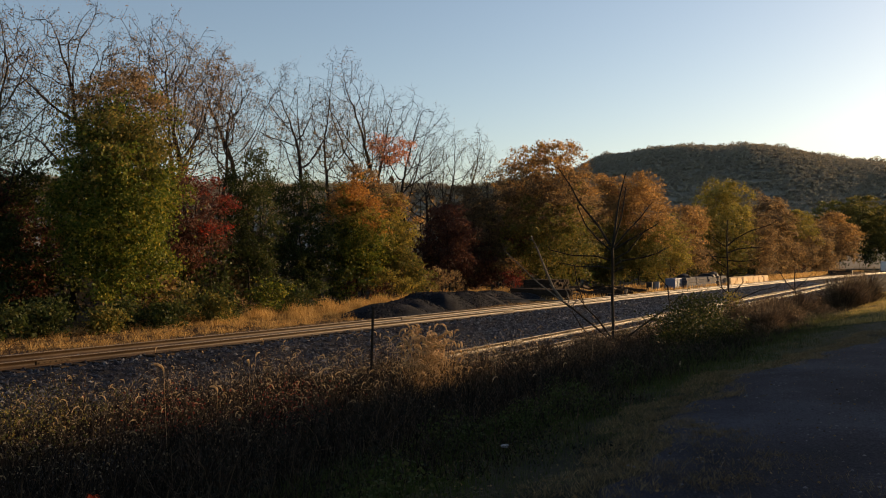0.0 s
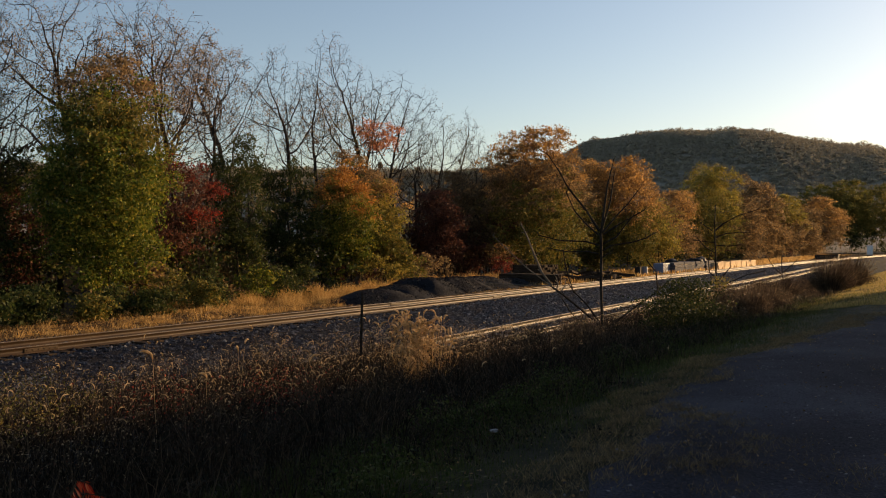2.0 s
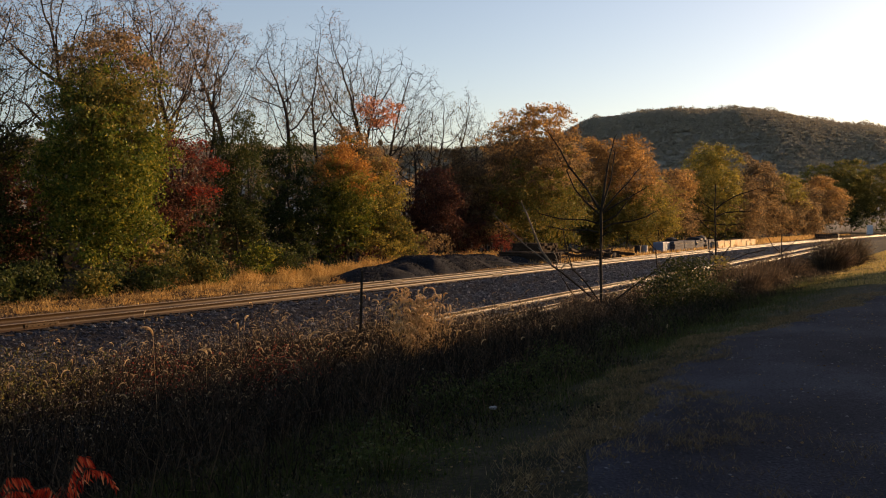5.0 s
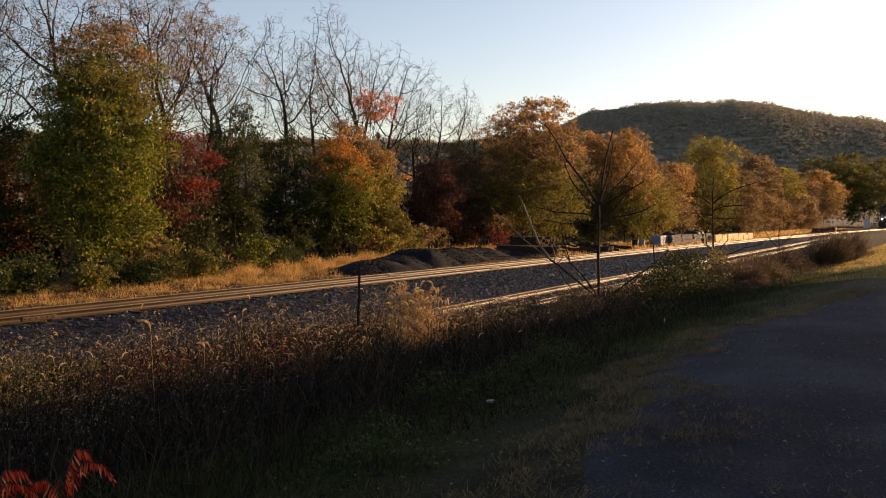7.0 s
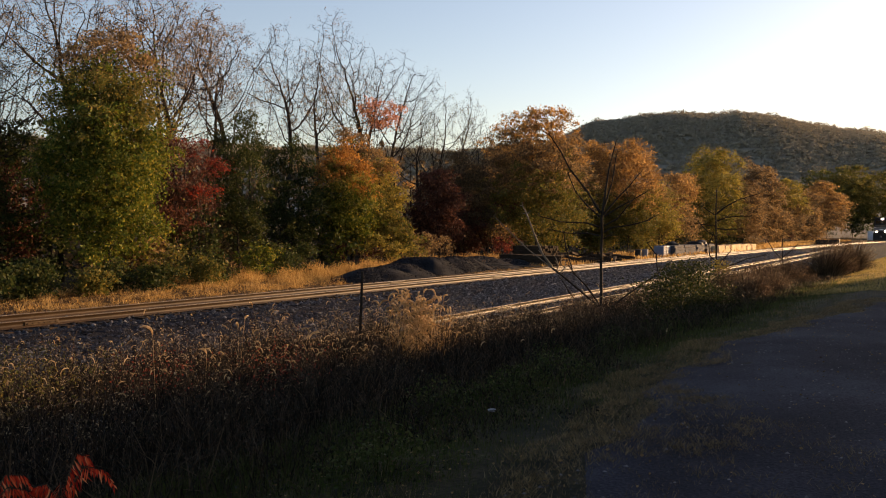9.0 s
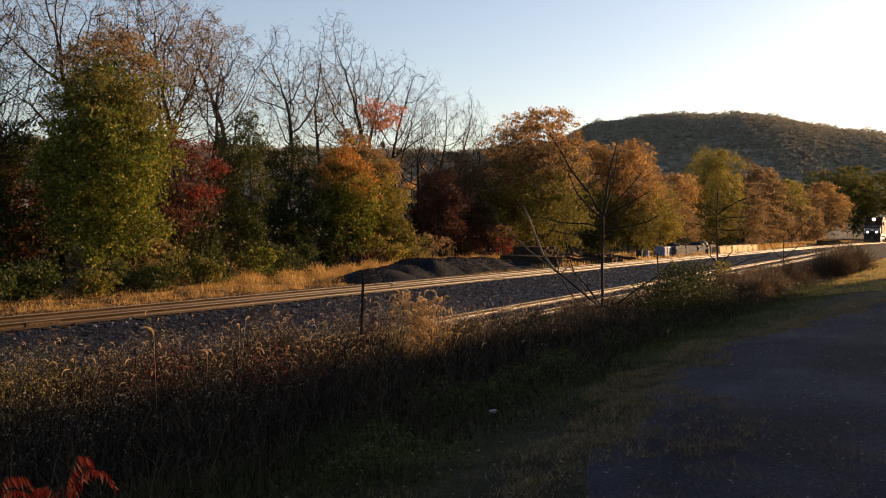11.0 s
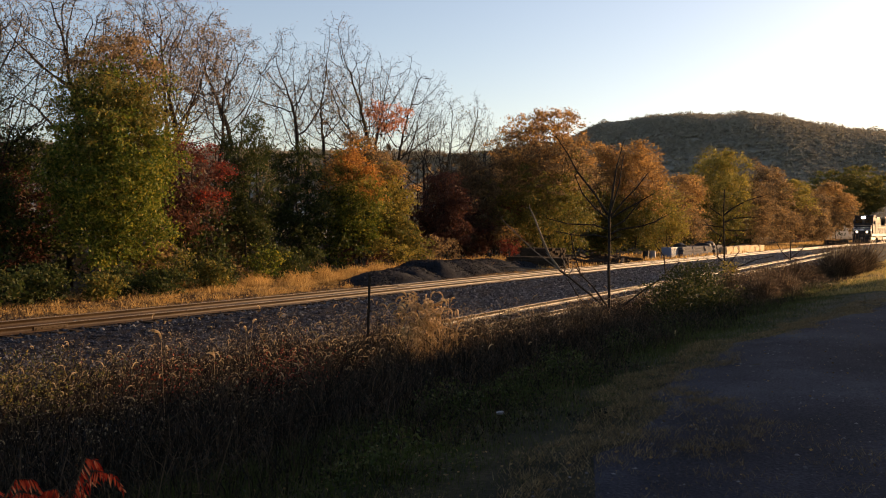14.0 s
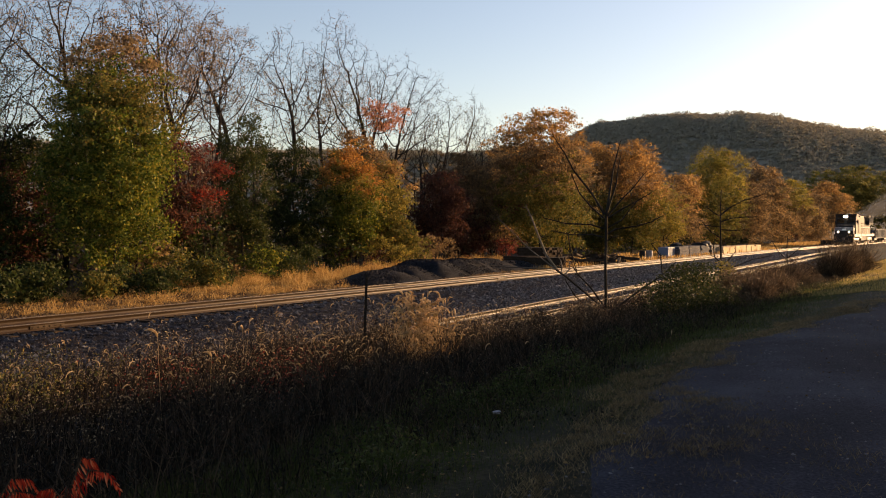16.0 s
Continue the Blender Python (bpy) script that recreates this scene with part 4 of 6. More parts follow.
def spikes(x, y, z, h, width, rng, lean=0.35):
    """Short grass: a three-cornered blade each."""
    n = len(x)
    a = rng.uniform(0, 6.28, n)
    b = rng.uniform(0, 6.28, n)
    side = np.stack([np.cos(a), np.sin(a), 0 * a], -1) * (width * rng.uniform(0.7, 1.6, n))[:, None]
    p = np.stack([x, y, z], -1)
    t = p + np.stack([np.cos(b) * h * lean * 0.6, np.sin(b) * h * lean * 0.6, h], -1)
    return np.stack([p - side, p + side, t], 1).reshape(-1, 3), np.arange(3 * n).reshape(n, 3)


def field(name, n, xr, yr, height, width, mat, label, seed, power=1.4, lean=0.4, patch=0.0, limit=None):
    rng = np.random.default_rng(seed)
    y = yr[0] + (yr[1] - yr[0]) * rng.random(n) ** power
    x = xr[0] + (xr[1] - xr[0]) * rng.random(n)
    if patch:
        patch = np.interp(y, [12, 22, 27, 32], patch) if isinstance(patch, tuple) else patch
        keep = (np.sin(x * 1.9 + y * 0.7) + np.sin(y * 1.3 - x * 0.8) + np.sin(x * 4.7) * np.sin(y * 3.9)) > patch
        x, y = x[keep], y[keep]
    if limit is not None:                      # stops unevenly at the road, raggedly near by
        keep = x < road_edge(y) + limit * np.interp(y, [6, 10], [1, 0.1]) + rng.normal(0, 1, len(x)) * np.interp(y, [6, 10], [0.28, 0.12])
        x, y = x[keep], y[keep]
    h = height(x, y) * rng.uniform(0.45, 1.15, len(x))
    v, f = spikes(x, y, ground_z(x, y) - 0.02, h, width * (1 + y / 40), rng, lean)
    return tagged(put(name, fast_mesh(name, v, f), mat), label, "grass", kind="stuff")


field("golden_grass", 110000, (-33.0, -25.4), (10, 62), lambda x, y: np.interp(x, [-32, -29.5, -27.5, -25.4], [0.55, 0.48, 0.4, 0.22]) * np.interp(y, [14, 22, 26, 30, 40], [0.45, 0.5, 0.7, 0.95, 1.2]) * (1 + 0.5 * np.sin(y * 1.7) * np.sin(x * 2.1 + y * 0.6)) * np.where((y > 36) & (x > -27.2), 0.3, 1.0), 0.0055, GRASS_GOLD, "tall golden dry grass along the wood's edge", 61, 1.1, 0.6, (0.55, 0.35, -0.1, -0.7))
field("far_golden_grass", 16000, (-31, -24.5), (55, 240), lambda x, y: 0.45 + 0 * x, 0.02, GRASS_GOLD, "dry golden grass beyond the stone piles", 62, 1.2)
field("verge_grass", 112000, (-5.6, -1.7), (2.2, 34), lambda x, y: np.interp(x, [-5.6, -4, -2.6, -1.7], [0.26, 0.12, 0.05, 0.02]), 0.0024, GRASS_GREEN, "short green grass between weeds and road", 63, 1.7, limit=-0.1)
field("dry_verge_grass", 40000, (-3.7, 1.6), (2.4, 26), lambda x, y: np.interp(x, [-4.6, -2.5, 0.8], [0.15, 0.06, 0.02]), 0.0024, STRAW, "dry straw at the edge of the gravel", 64, 1.7, 0.8, 0.5, limit=0.7)
# Paler than the verge grass: sunlight past the shadow edge, put into the colour.
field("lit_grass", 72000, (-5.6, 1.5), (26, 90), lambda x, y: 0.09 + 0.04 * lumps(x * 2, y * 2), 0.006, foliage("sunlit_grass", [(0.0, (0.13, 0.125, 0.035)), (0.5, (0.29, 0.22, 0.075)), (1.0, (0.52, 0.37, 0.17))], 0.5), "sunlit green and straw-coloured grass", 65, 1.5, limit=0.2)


def weed_edge(y):
    """The far edge of the weeds: over the disused siding first, then short of it."""
    return np.interp(y, [2, 12, 16, 19, 60], [-13.0, -12.4, -11.0, -9.9, -9.7])


def clumpy(x, y):
    """Weeds stand in clumps of unequal height."""
    c = np.sin(x * 2.3 + 0.6 * y) * np.sin(y * 1.9 - 0.4 * x) + 0.6 * np.sin(x * 5.1 + y * 3.7) + 0.5 * np.sin(y * 6.3 - x * 4.4)
    return 0.88 + 0.2 * c


def weed_height(x, y):
    a = np.interp(y, [2, 5, 8, 14, 18, 26, 60], [0.68, 0.82, 1.0, 1.08, 0.85, 0.75, 0.75])
    return a * np.interp(x, [-13.0, -11.5, -9.2, -7, -5, -4.2, -3.4], [0.72, 0.98, 1.05, 0.9, 0.5, 0.28, 0.1]) * clumpy(x, y)


def weed_spots(n, rng, power):
    y = 1.6 + 50 * rng.random(n) ** power
    e = weed_edge(y) + 0.3 * np.sin(y * 2.3)
    x = e + (-3.3 - e + np.interp(y, [4, 8, 14, 20], [0, 0, -1.2, -0.8]) + 0.5 * np.sin(y * 1.9) + 0.3 * np.sin(y * 5.3)) * rng.random(n) ** 1.15
    return x, y


def weed_floor(x, y):
    return np.maximum(ground_z(x, y), np.where(x < -9.0, -0.36, -9)) - 0.03


def weeds():
    rng = np.random.default_rng(70)
    # grass blades among the weeds
    n = 72000
    x, y = weed_spots(n, rng, 1.7)
    h = weed_height(x, y) * rng.uniform(0.25, 0.85, n)
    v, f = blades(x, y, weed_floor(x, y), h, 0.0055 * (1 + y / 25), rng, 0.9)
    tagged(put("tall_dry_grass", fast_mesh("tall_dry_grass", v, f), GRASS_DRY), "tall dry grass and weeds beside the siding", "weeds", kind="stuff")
    # woody stems with side twigs, small leaves and drooping seed heads
    m = 6800
    x, y = weed_spots(m, rng, 1.6)
    h = weed_height(x, y) * rng.uniform(0.5, 1.12, m)
    b = np.stack([x, y, weed_floor(x, y)], -1)
    lean = np.stack([rng.normal(0, 0.27, m) * h, rng.normal(0, 0.27, m) * h, 0 * h], -1)
    mid = b + lean * 0.35 + np.stack([0 * h, 0 * h, h * 0.55], -1)
    top = b + lean + np.stack([0 * h, 0 * h, h], -1)
    r = 0.0035 + 0.0025 * rng.random(m)
    segs = [np.concatenate([b, mid, r[:, None], r[:, None] * 0.8], 1), np.concatenate([mid, top, r[:, None] * 0.8, r[:, None] * 0.45], 1)]
    for k in range(2):
        s = mid + (top - mid) * rng.uniform(0.0, 0.9, (m, 1))
        e = s + np.stack([rng.normal(0, 0.1, m), rng.normal(0, 0.1, m), rng.uniform(0.04, 0.16, m)], -1)
        segs.append(np.concatenate([s, e, r[:, None] * 0.5, r[:, None] * 0.3], 1))
    v, f = tubes(np.concatenate(segs), 3)
    tagged(put("weed_stems", fast_mesh("weed_stems", v, f), M_STEM), "thin brown stems of dead weeds", "weeds", kind="stuff")
    k = 12
    u = rng.random((m, k, 1)) ** 0.7
    c = (b[:, None] * 0.25 + mid[:, None] * 0.75) * (1 - u) + top[:, None] * u + rng.normal(0, 0.06, (m, k, 3))
    # Far leaves take the sunlit colour, near ones the shaded colour.
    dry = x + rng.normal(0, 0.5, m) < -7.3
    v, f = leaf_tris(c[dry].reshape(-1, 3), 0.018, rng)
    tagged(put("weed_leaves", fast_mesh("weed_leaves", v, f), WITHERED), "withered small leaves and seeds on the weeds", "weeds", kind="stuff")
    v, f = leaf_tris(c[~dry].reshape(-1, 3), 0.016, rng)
    tagged(put("shaded_weed_leaves", fast_mesh("shaded_weed_leaves", v, f), WEED_SHADED), "small weed leaves near the road, darkened for shade", "weeds", kind="stuff")
    # drooping pale foxtail heads, mostly on the sunlit weeds to brighten them
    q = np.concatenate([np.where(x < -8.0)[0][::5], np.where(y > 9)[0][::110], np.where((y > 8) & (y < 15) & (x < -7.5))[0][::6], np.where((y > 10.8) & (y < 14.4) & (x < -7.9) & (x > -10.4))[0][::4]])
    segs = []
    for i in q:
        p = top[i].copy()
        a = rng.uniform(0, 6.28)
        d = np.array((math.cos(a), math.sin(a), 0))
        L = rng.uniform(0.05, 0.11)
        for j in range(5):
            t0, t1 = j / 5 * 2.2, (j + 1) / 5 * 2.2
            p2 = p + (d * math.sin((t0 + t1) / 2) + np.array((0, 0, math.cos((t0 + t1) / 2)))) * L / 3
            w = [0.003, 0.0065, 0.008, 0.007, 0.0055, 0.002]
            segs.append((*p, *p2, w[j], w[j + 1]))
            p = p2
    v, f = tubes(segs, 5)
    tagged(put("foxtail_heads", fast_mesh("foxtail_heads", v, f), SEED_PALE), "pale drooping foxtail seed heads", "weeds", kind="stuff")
    # a few red leaved plants
    n = 700
    cx, cy = rng.choice([(-8.6, 7.6), (-8.8, 9.8), (-7.6, 8.6), (-8.0, 9.2), (-9.4, 8.0)], n).T
    c = np.stack([cx + rng.normal(0, 0.3, n), cy + rng.normal(0, 0.35, n), 0.38 + rng.normal(0, 0.16, n)], -1)
    v, f = leaf_quads(c, 0.019, rng)
    tagged(put("red_weed_leaves", fast_mesh("red_weed_leaves", v, f), LEAF_DULLRED), "small red leaves among the weeds", "weeds", kind="stuff")


weeds()


def foxtail_clump():
    """A glowing stand of foxtail grass where the sun reaches over the weeds."""
    rng = np.random.default_rng(72)
    n = 230
    x, y = -9.0 + rng.normal(0, 0.26, n), 14.0 + rng.normal(0, 0.27, n)
    z = weed_floor(x, y)
    v, f = blades(x, y, z, rng.uniform(0.4, 0.95, n), np.full(n, 0.006), rng, 1.1)
    tagged(put("foxtail_blades", fast_mesh("foxtail_blades", v, f), GRASS_GOLD), "golden blades of a foxtail stand in sunlight", "grass", kind="stuff")
    m = 7
    x = np.concatenate([x, rng.uniform(-11.8, -8.0, m)])
    y = np.concatenate([y, rng.uniform(5.0, 12.5, m)])
    z = weed_floor(x, y)
    segs = []
    for i in range(0, n + m):
        foot = np.array((x[i], y[i], z[i]))
        p = foot + np.array((rng.normal(0, 0.13), rng.normal(0, 0.13), rng.uniform(0.6, 1.4)))
        segs.append((*foot, *p, 0.003, 0.002))
        a = rng.uniform(0, 6.28)
        d = np.array((math.cos(a), math.sin(a), 0))
        L = rng.uniform(0.12, 0.22)
        w = [0.006, 0.015, 0.019, 0.018, 0.013, 0.004]
        for j in range(5):
            m = (j + 0.5) / 5 * 2.1
            p2 = p + (d * math.sin(m) + np.array((0, 0, math.cos(m)))) * L / 4
            segs.append((*p, *p2, w[j], w[j + 1]))
            p = p2
    v, f = tubes(segs, 5)
    tagged(put("foxtail_plumes", fast_mesh("foxtail_plumes", v, f), SEED_PALE), "pale nodding plumes of the foxtail stand", "grass", kind="stuff")


foxtail_clump()


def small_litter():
    """Pale seeds that brighten the sunlit weed tops, and fallen leaves on verge and road."""
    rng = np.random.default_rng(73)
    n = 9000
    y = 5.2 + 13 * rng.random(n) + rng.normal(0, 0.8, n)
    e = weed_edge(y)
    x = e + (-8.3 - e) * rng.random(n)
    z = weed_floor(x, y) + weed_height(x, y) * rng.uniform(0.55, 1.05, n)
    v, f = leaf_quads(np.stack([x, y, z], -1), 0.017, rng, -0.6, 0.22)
    tagged(put("weed_seeds", fast_mesh("weed_seeds", v, f), SEED_PALE), "pale seeds on the weed tops, brightened for sunlight", "weeds", kind="stuff")
    n = 3200
    y = 2.2 + 24 * rng.random(n) ** 1.6
    x = -4.6 + 7.5 * rng.random(n) ** 1.5
    v, f = leaf_quads(np.stack([x, y, ground_z(x, y) + 0.045], -1), 0.014, rng, 0.9)
    tagged(put("fallen_leaves", fast_mesh("fallen_leaves", v, f), LEAF_BROWN), "fallen dry leaves on verge and gravel", "leaves", kind="stuff")


small_litter()


def cinder_litter():
    """Dead leaves and stalks strewn over the cinder strip and thin straw."""
    rng = np.random.default_rng(75)
    n = 14000
    y = 11 + 45 * rng.random(n) ** 1.2
    x = main_x(y) - 3.6 - 7.5 * rng.random(n) ** 1.3
    v, f = leaf_tris(np.stack([x, y, np.where(x > main_x(y) - 6, -0.43, -0.36) + 0.03 * rng.random(n)], -1), 0.045, rng)
    tagged(put("cinder_litter", fast_mesh("cinder_litter", v, f), LEAF_BROWN), "dead leaves strewn over the cinder strip", "leaves", kind="stuff")
    m = 150
    cy = 12 + 18 * rng.random(m)
    cx = main_x(cy) - 4.6 - 6.0 * rng.random(m)
    k = 40
    x, y = (cx[:, None] + rng.normal(0, 0.16, (m, k))).ravel(), (cy[:, None] + rng.normal(0, 0.2, (m, k))).ravel()
    h = (rng.uniform(0.1, 0.4, m)[:, None] * rng.uniform(0.4, 1.2, (m, k))).ravel()
    v, f = spikes(x, y, np.full(m * k, -0.46), h, np.full(m * k, 0.008), rng, 0.9)
    tagged(put("strip_tufts", fast_mesh("strip_tufts", v, f), GRASS_GOLD), "scattered tufts of dry golden grass", "grass", kind="stuff")


cinder_litter()


def green_weeds():
    """Low leafy green clumps where the tall weeds meet the verge."""
    rng = np.random.default_rng(76)
    spots = [(-4.6, 8.6), (-4.7, 9.4), (-4.5, 10.2), (-5.1, 11.4), (-5.4, 12.8), (-5.0, 13.6), (-5.6, 15.2), (-5.2, 17.0), (-3.6, 5.1), (-4.9, 8.0)]
    for cx, cy in spots:
        n = 600
        r = rng.uniform(0.35, 0.6)
        x, y = cx + rng.normal(0, r * 0.6, n), cy + rng.normal(0, r * 0.7, n)
        top = rng.uniform(0.25, 0.5) * np.exp(-((x - cx) ** 2 + (y - cy) ** 2) / (r * r))
        t = thing("green_weed_clump", cx, cy, float(ground_z(cx, cy)), label="low leafy green weed clump on the verge", category="weed", group="green weeds on the verge")
        g = ground_z(x, y) - float(ground_z(cx, cy))
        c = np.stack([x - cx, y - cy, g + 0.02 + top * rng.uniform(0.2, 1.0, n)], -1)
        v, f = leaf_quads(c, 0.019, rng, 0.4)
        put("leaf_mass", fast_mesh("leaf_mass", v, f), GRASS_GREEN, t)["kind"] = "stuff"
        b = c[::9] * np.array((0.6, 0.6, 0))
        v, f = tubes(np.concatenate([b, c[::9], np.full((len(b), 1), 0.004), np.full((len(b), 1), 0.002)], 1), 3)
        put("stem_mass", fast_mesh("stem_mass", v, f), GRASS_GREEN, t)["kind"] = "stuff"


green_weeds()


def tufts():
    """Dry tufts along the gravel's edge, loose pebbles on the road, and yellow-green weeds near the siding."""
    rng = np.random.default_rng(74)
    m = 1000
    ty = 2.6 + 20 * rng.random(m) ** 2.1
    tx = road_edge(ty) - 0.5 + np.interp(ty, [3, 6.5, 9, 20], [3.1, 2.6, 0.9, 0.6]) * rng.random(m) ** 1.5
    k = 46
    x = (tx[:, None] + rng.normal(0, 0.075, (m, k))).ravel()
    y = (ty[:, None] + rng.normal(0, 0.075, (m, k))).ravel()
    h = (rng.uniform(0.025, 0.065, m)[:, None] * rng.uniform(0.5, 1.2, (m, k))).ravel()
    v, f = spikes(x, y, ground_z(x, y) + 0.02, h, np.full(m * k, 0.0024), rng, 1.6)
    tagged(put("straw_tufts", fast_mesh("straw_tufts", v, f), STRAW), "dry straw tufts at the gravel's edge", "grass", kind="stuff")
    n = 10000
    y = 2.2 + 22 * rng.random(n) ** 1.6
    x = -2.4 + 8 * rng.random(n)
    s = rng.uniform(0.004, 0.016, n)
    octa = np.array([(1, 0, 0), (0, 1, 0), (-1, 0, 0), (0, -1, 0), (0, 0, .7), (0, 0, -.7)], float)
    V = octa[None] * rng.uniform(0.6, 1.4, (n, 6, 1)) * s[:, None, None] + np.stack([x, y, ground_z(x, y) + 0.035 + s * 0.3], -1)[:, None]
    F = np.array([(0, 1, 4), (1, 2, 4), (2, 3, 4), (3, 0, 4)])
    F = (F[None] + (np.arange(n) * 6)[:, None, None]).reshape(-1, 3)
    tagged(put("road_pebbles", fast_mesh("road_pebbles", V.reshape(-1, 3), F), M_PEBBLE), "loose grey pebbles on the gravel road", "gravel", kind="stuff")
    n = 1500
    cx, cy = rng.choice([(-10.9, 7.0), (-10.4, 6.6), (-9.8, 6.2), (-11.4, 8.2)], n).T
    x, y = cx + rng.normal(0, 0.5, n), cy + rng.normal(0, 0.45, n)
    z = weed_floor(x, y) + weed_height(x, y) * rng.uniform(0.55, 1.0, n)
    v, f = leaf_quads(np.stack([x, y, z], -1), 0.024, rng, -0.3, 0.34)
    tagged(put("yellow_green_weeds", fast_mesh("yellow_green_weeds", v, f), LEAF_OLIVE), "yellow-green leaves of low weeds", "weeds", kind="stuff")


tufts()


# ---- saplings, bushes and near plants ----
def branch(segs, pts, r0, r1):
    for k in range(len(pts) - 1):
        a, b = k / (len(pts) - 1), (k + 1) / (len(pts) - 1)
        segs.append((*pts[k], *pts[k + 1], r0 + (r1 - r0) * a, r0 + (r1 - r0) * b))


RIGHT = Vector((math.cos(radians(31.5)), math.sin(radians(31.5)), 0))      # across the line of sight


def sapling(x, y, label, stems, seed):
    """stems: (list of (sideways, up), r0, r1); sideways runs square to the road's view."""
    rng = np.random.default_rng(seed)
    z0 = float(ground_z(x, y)) - 0.05
    t = thing("sapling", x, y, z0, label=label, category="sapling", group="bare saplings")
    for pts, r0, r1 in stems:
        pale = pts[0][0] < -1
        thick = 1.2 if r0 < 0.03 else 1.0
        dep = rng.uniform(-0.25, 0.25)
        top = max(p[1] for p in pts)
        P = [np.array((RIGHT.x * s + 0.5 * dep * i / len(pts), RIGHT.y * s - dep * i / len(pts), u)) for i, (s, u) in enumerate(pts)]
        segs = []
        branch(segs, P, thick * r0 * (0.85 if r0 > 0.03 else 1.3), thick * max(r1 * 1.5, 0.009 + y * 0.0001))
        if r0 < 0.03:
            for k in range(1, len(P)):
                for j in range(2):
                    e = P[k] + np.array((rng.normal(0, 0.1), rng.normal(0, 0.1), rng.uniform(0.02, 0.14)))
                    segs.append((*P[k], *e, 0.010, 0.006))
        v, f = tubes(segs, 6)
        put("stem" if r0 >= 0.03 else "branch", fast_mesh("branch", v, f), M_BARK_PALE if pale else M_BARK, t, smooth=True)
    return t


sapling(-8.9, 23.6, "bare sapling with spreading thin branches", [
    ([(0, 0), (0.0, 0.9), (-0.02, 1.8), (0.0, 2.6), (-0.01, 3.2)], 0.048, 0.026),
    ([(0, 3.2), (0.1, 3.93), (0.2, 4.57), (0.39, 5.3)], 0.026, 0.007),
    ([(0, 3.25), (0.27, 4.1), (0.39, 4.9)], 0.018, 0.006),
    ([(-0.05, 3.25), (-0.42, 3.85), (-0.94, 4.5), (-1.18, 4.97), (-1.5, 5.45)], 0.025, 0.006),
    ([(-0.08, 3.15), (-0.45, 3.47), (-0.77, 3.85), (-1.0, 4.38)], 0.018, 0.006),
    ([(0.03, 3.2), (0.44, 3.68), (0.76, 4.0), (1.08, 4.4)], 0.018, 0.006),
    ([(0.05, 3.15), (0.44, 3.4), (0.76, 3.57), (1.25, 3.85)], 0.017, 0.006),
    ([(0.05, 2.88), (0.44, 3.09), (0.68, 3.4), (0.92, 3.68)], 0.016, 0.006),
    ([(0.05, 2.7), (0.27, 2.83), (0.92, 2.93), (1.3, 3.04), (1.5, 3.15)], 0.017, 0.006),
    ([(-0.08, 2.85), (-0.45, 2.96), (-1.18, 2.99), (-1.8, 3.15)], 0.019, 0.006),
    ([(-0.08, 2.6), (-0.37, 2.67), (-1.0, 2.67), (-1.42, 2.76)], 0.018, 0.006),
    ([(0.03, 2.5), (0.16, 2.6), (0.26, 2.6)], 0.014, 0.006),
    ([(-0.05, 0.55), (-0.6, 1.02), (-1.18, 1.5), (-1.42, 1.67)], 0.034, 0.022),
    ([(-1.42, 1.7), (-1.7, 2.07), (-1.9, 2.55), (-2.15, 3.2), (-2.27, 3.44)], 0.028, 0.008),
    ([(-1.42, 1.67), (-2.15, 2.23), (-2.7, 2.76), (-3.1, 3.15)], 0.014, 0.005),
    ([(-1.42, 1.7), (-2.1, 1.72), (-2.8, 1.75), (-3.35, 1.8)], 0.012, 0.005),
    ([(-1.3, 1.55), (-1.24, 1.75), (-1.3, 1.95)], 0.014, 0.007),
    ([(-1.2, 1.5), (-1.05, 1.68), (-1.02, 1.85)], 0.013, 0.007),
    ([(-0.1, 0.7), (-0.45, 1.18), (-0.77, 1.5), (-0.95, 1.75)], 0.02, 0.007),
    ([(-0.5, 0.5), (-0.9, 0.95), (-1.15, 1.35)], 0.014, 0.006),
    ([(-0.8, 1.5), (-1.0, 2.15), (-1.1, 2.7)], 0.012, 0.005),
    ([(0.1, 0.35), (0.44, 0.7), (1.08, 1.18), (1.56, 1.5), (1.97, 1.9)], 0.022, 0.008),
    ([(1.6, 1.58), (1.56, 2.07), (1.3, 2.4)], 0.013, 0.005),
    ([(1.08, 1.18), (1.5, 1.15), (2.2, 1.25), (2.9, 1.3)], 0.013, 0.005)], 81)
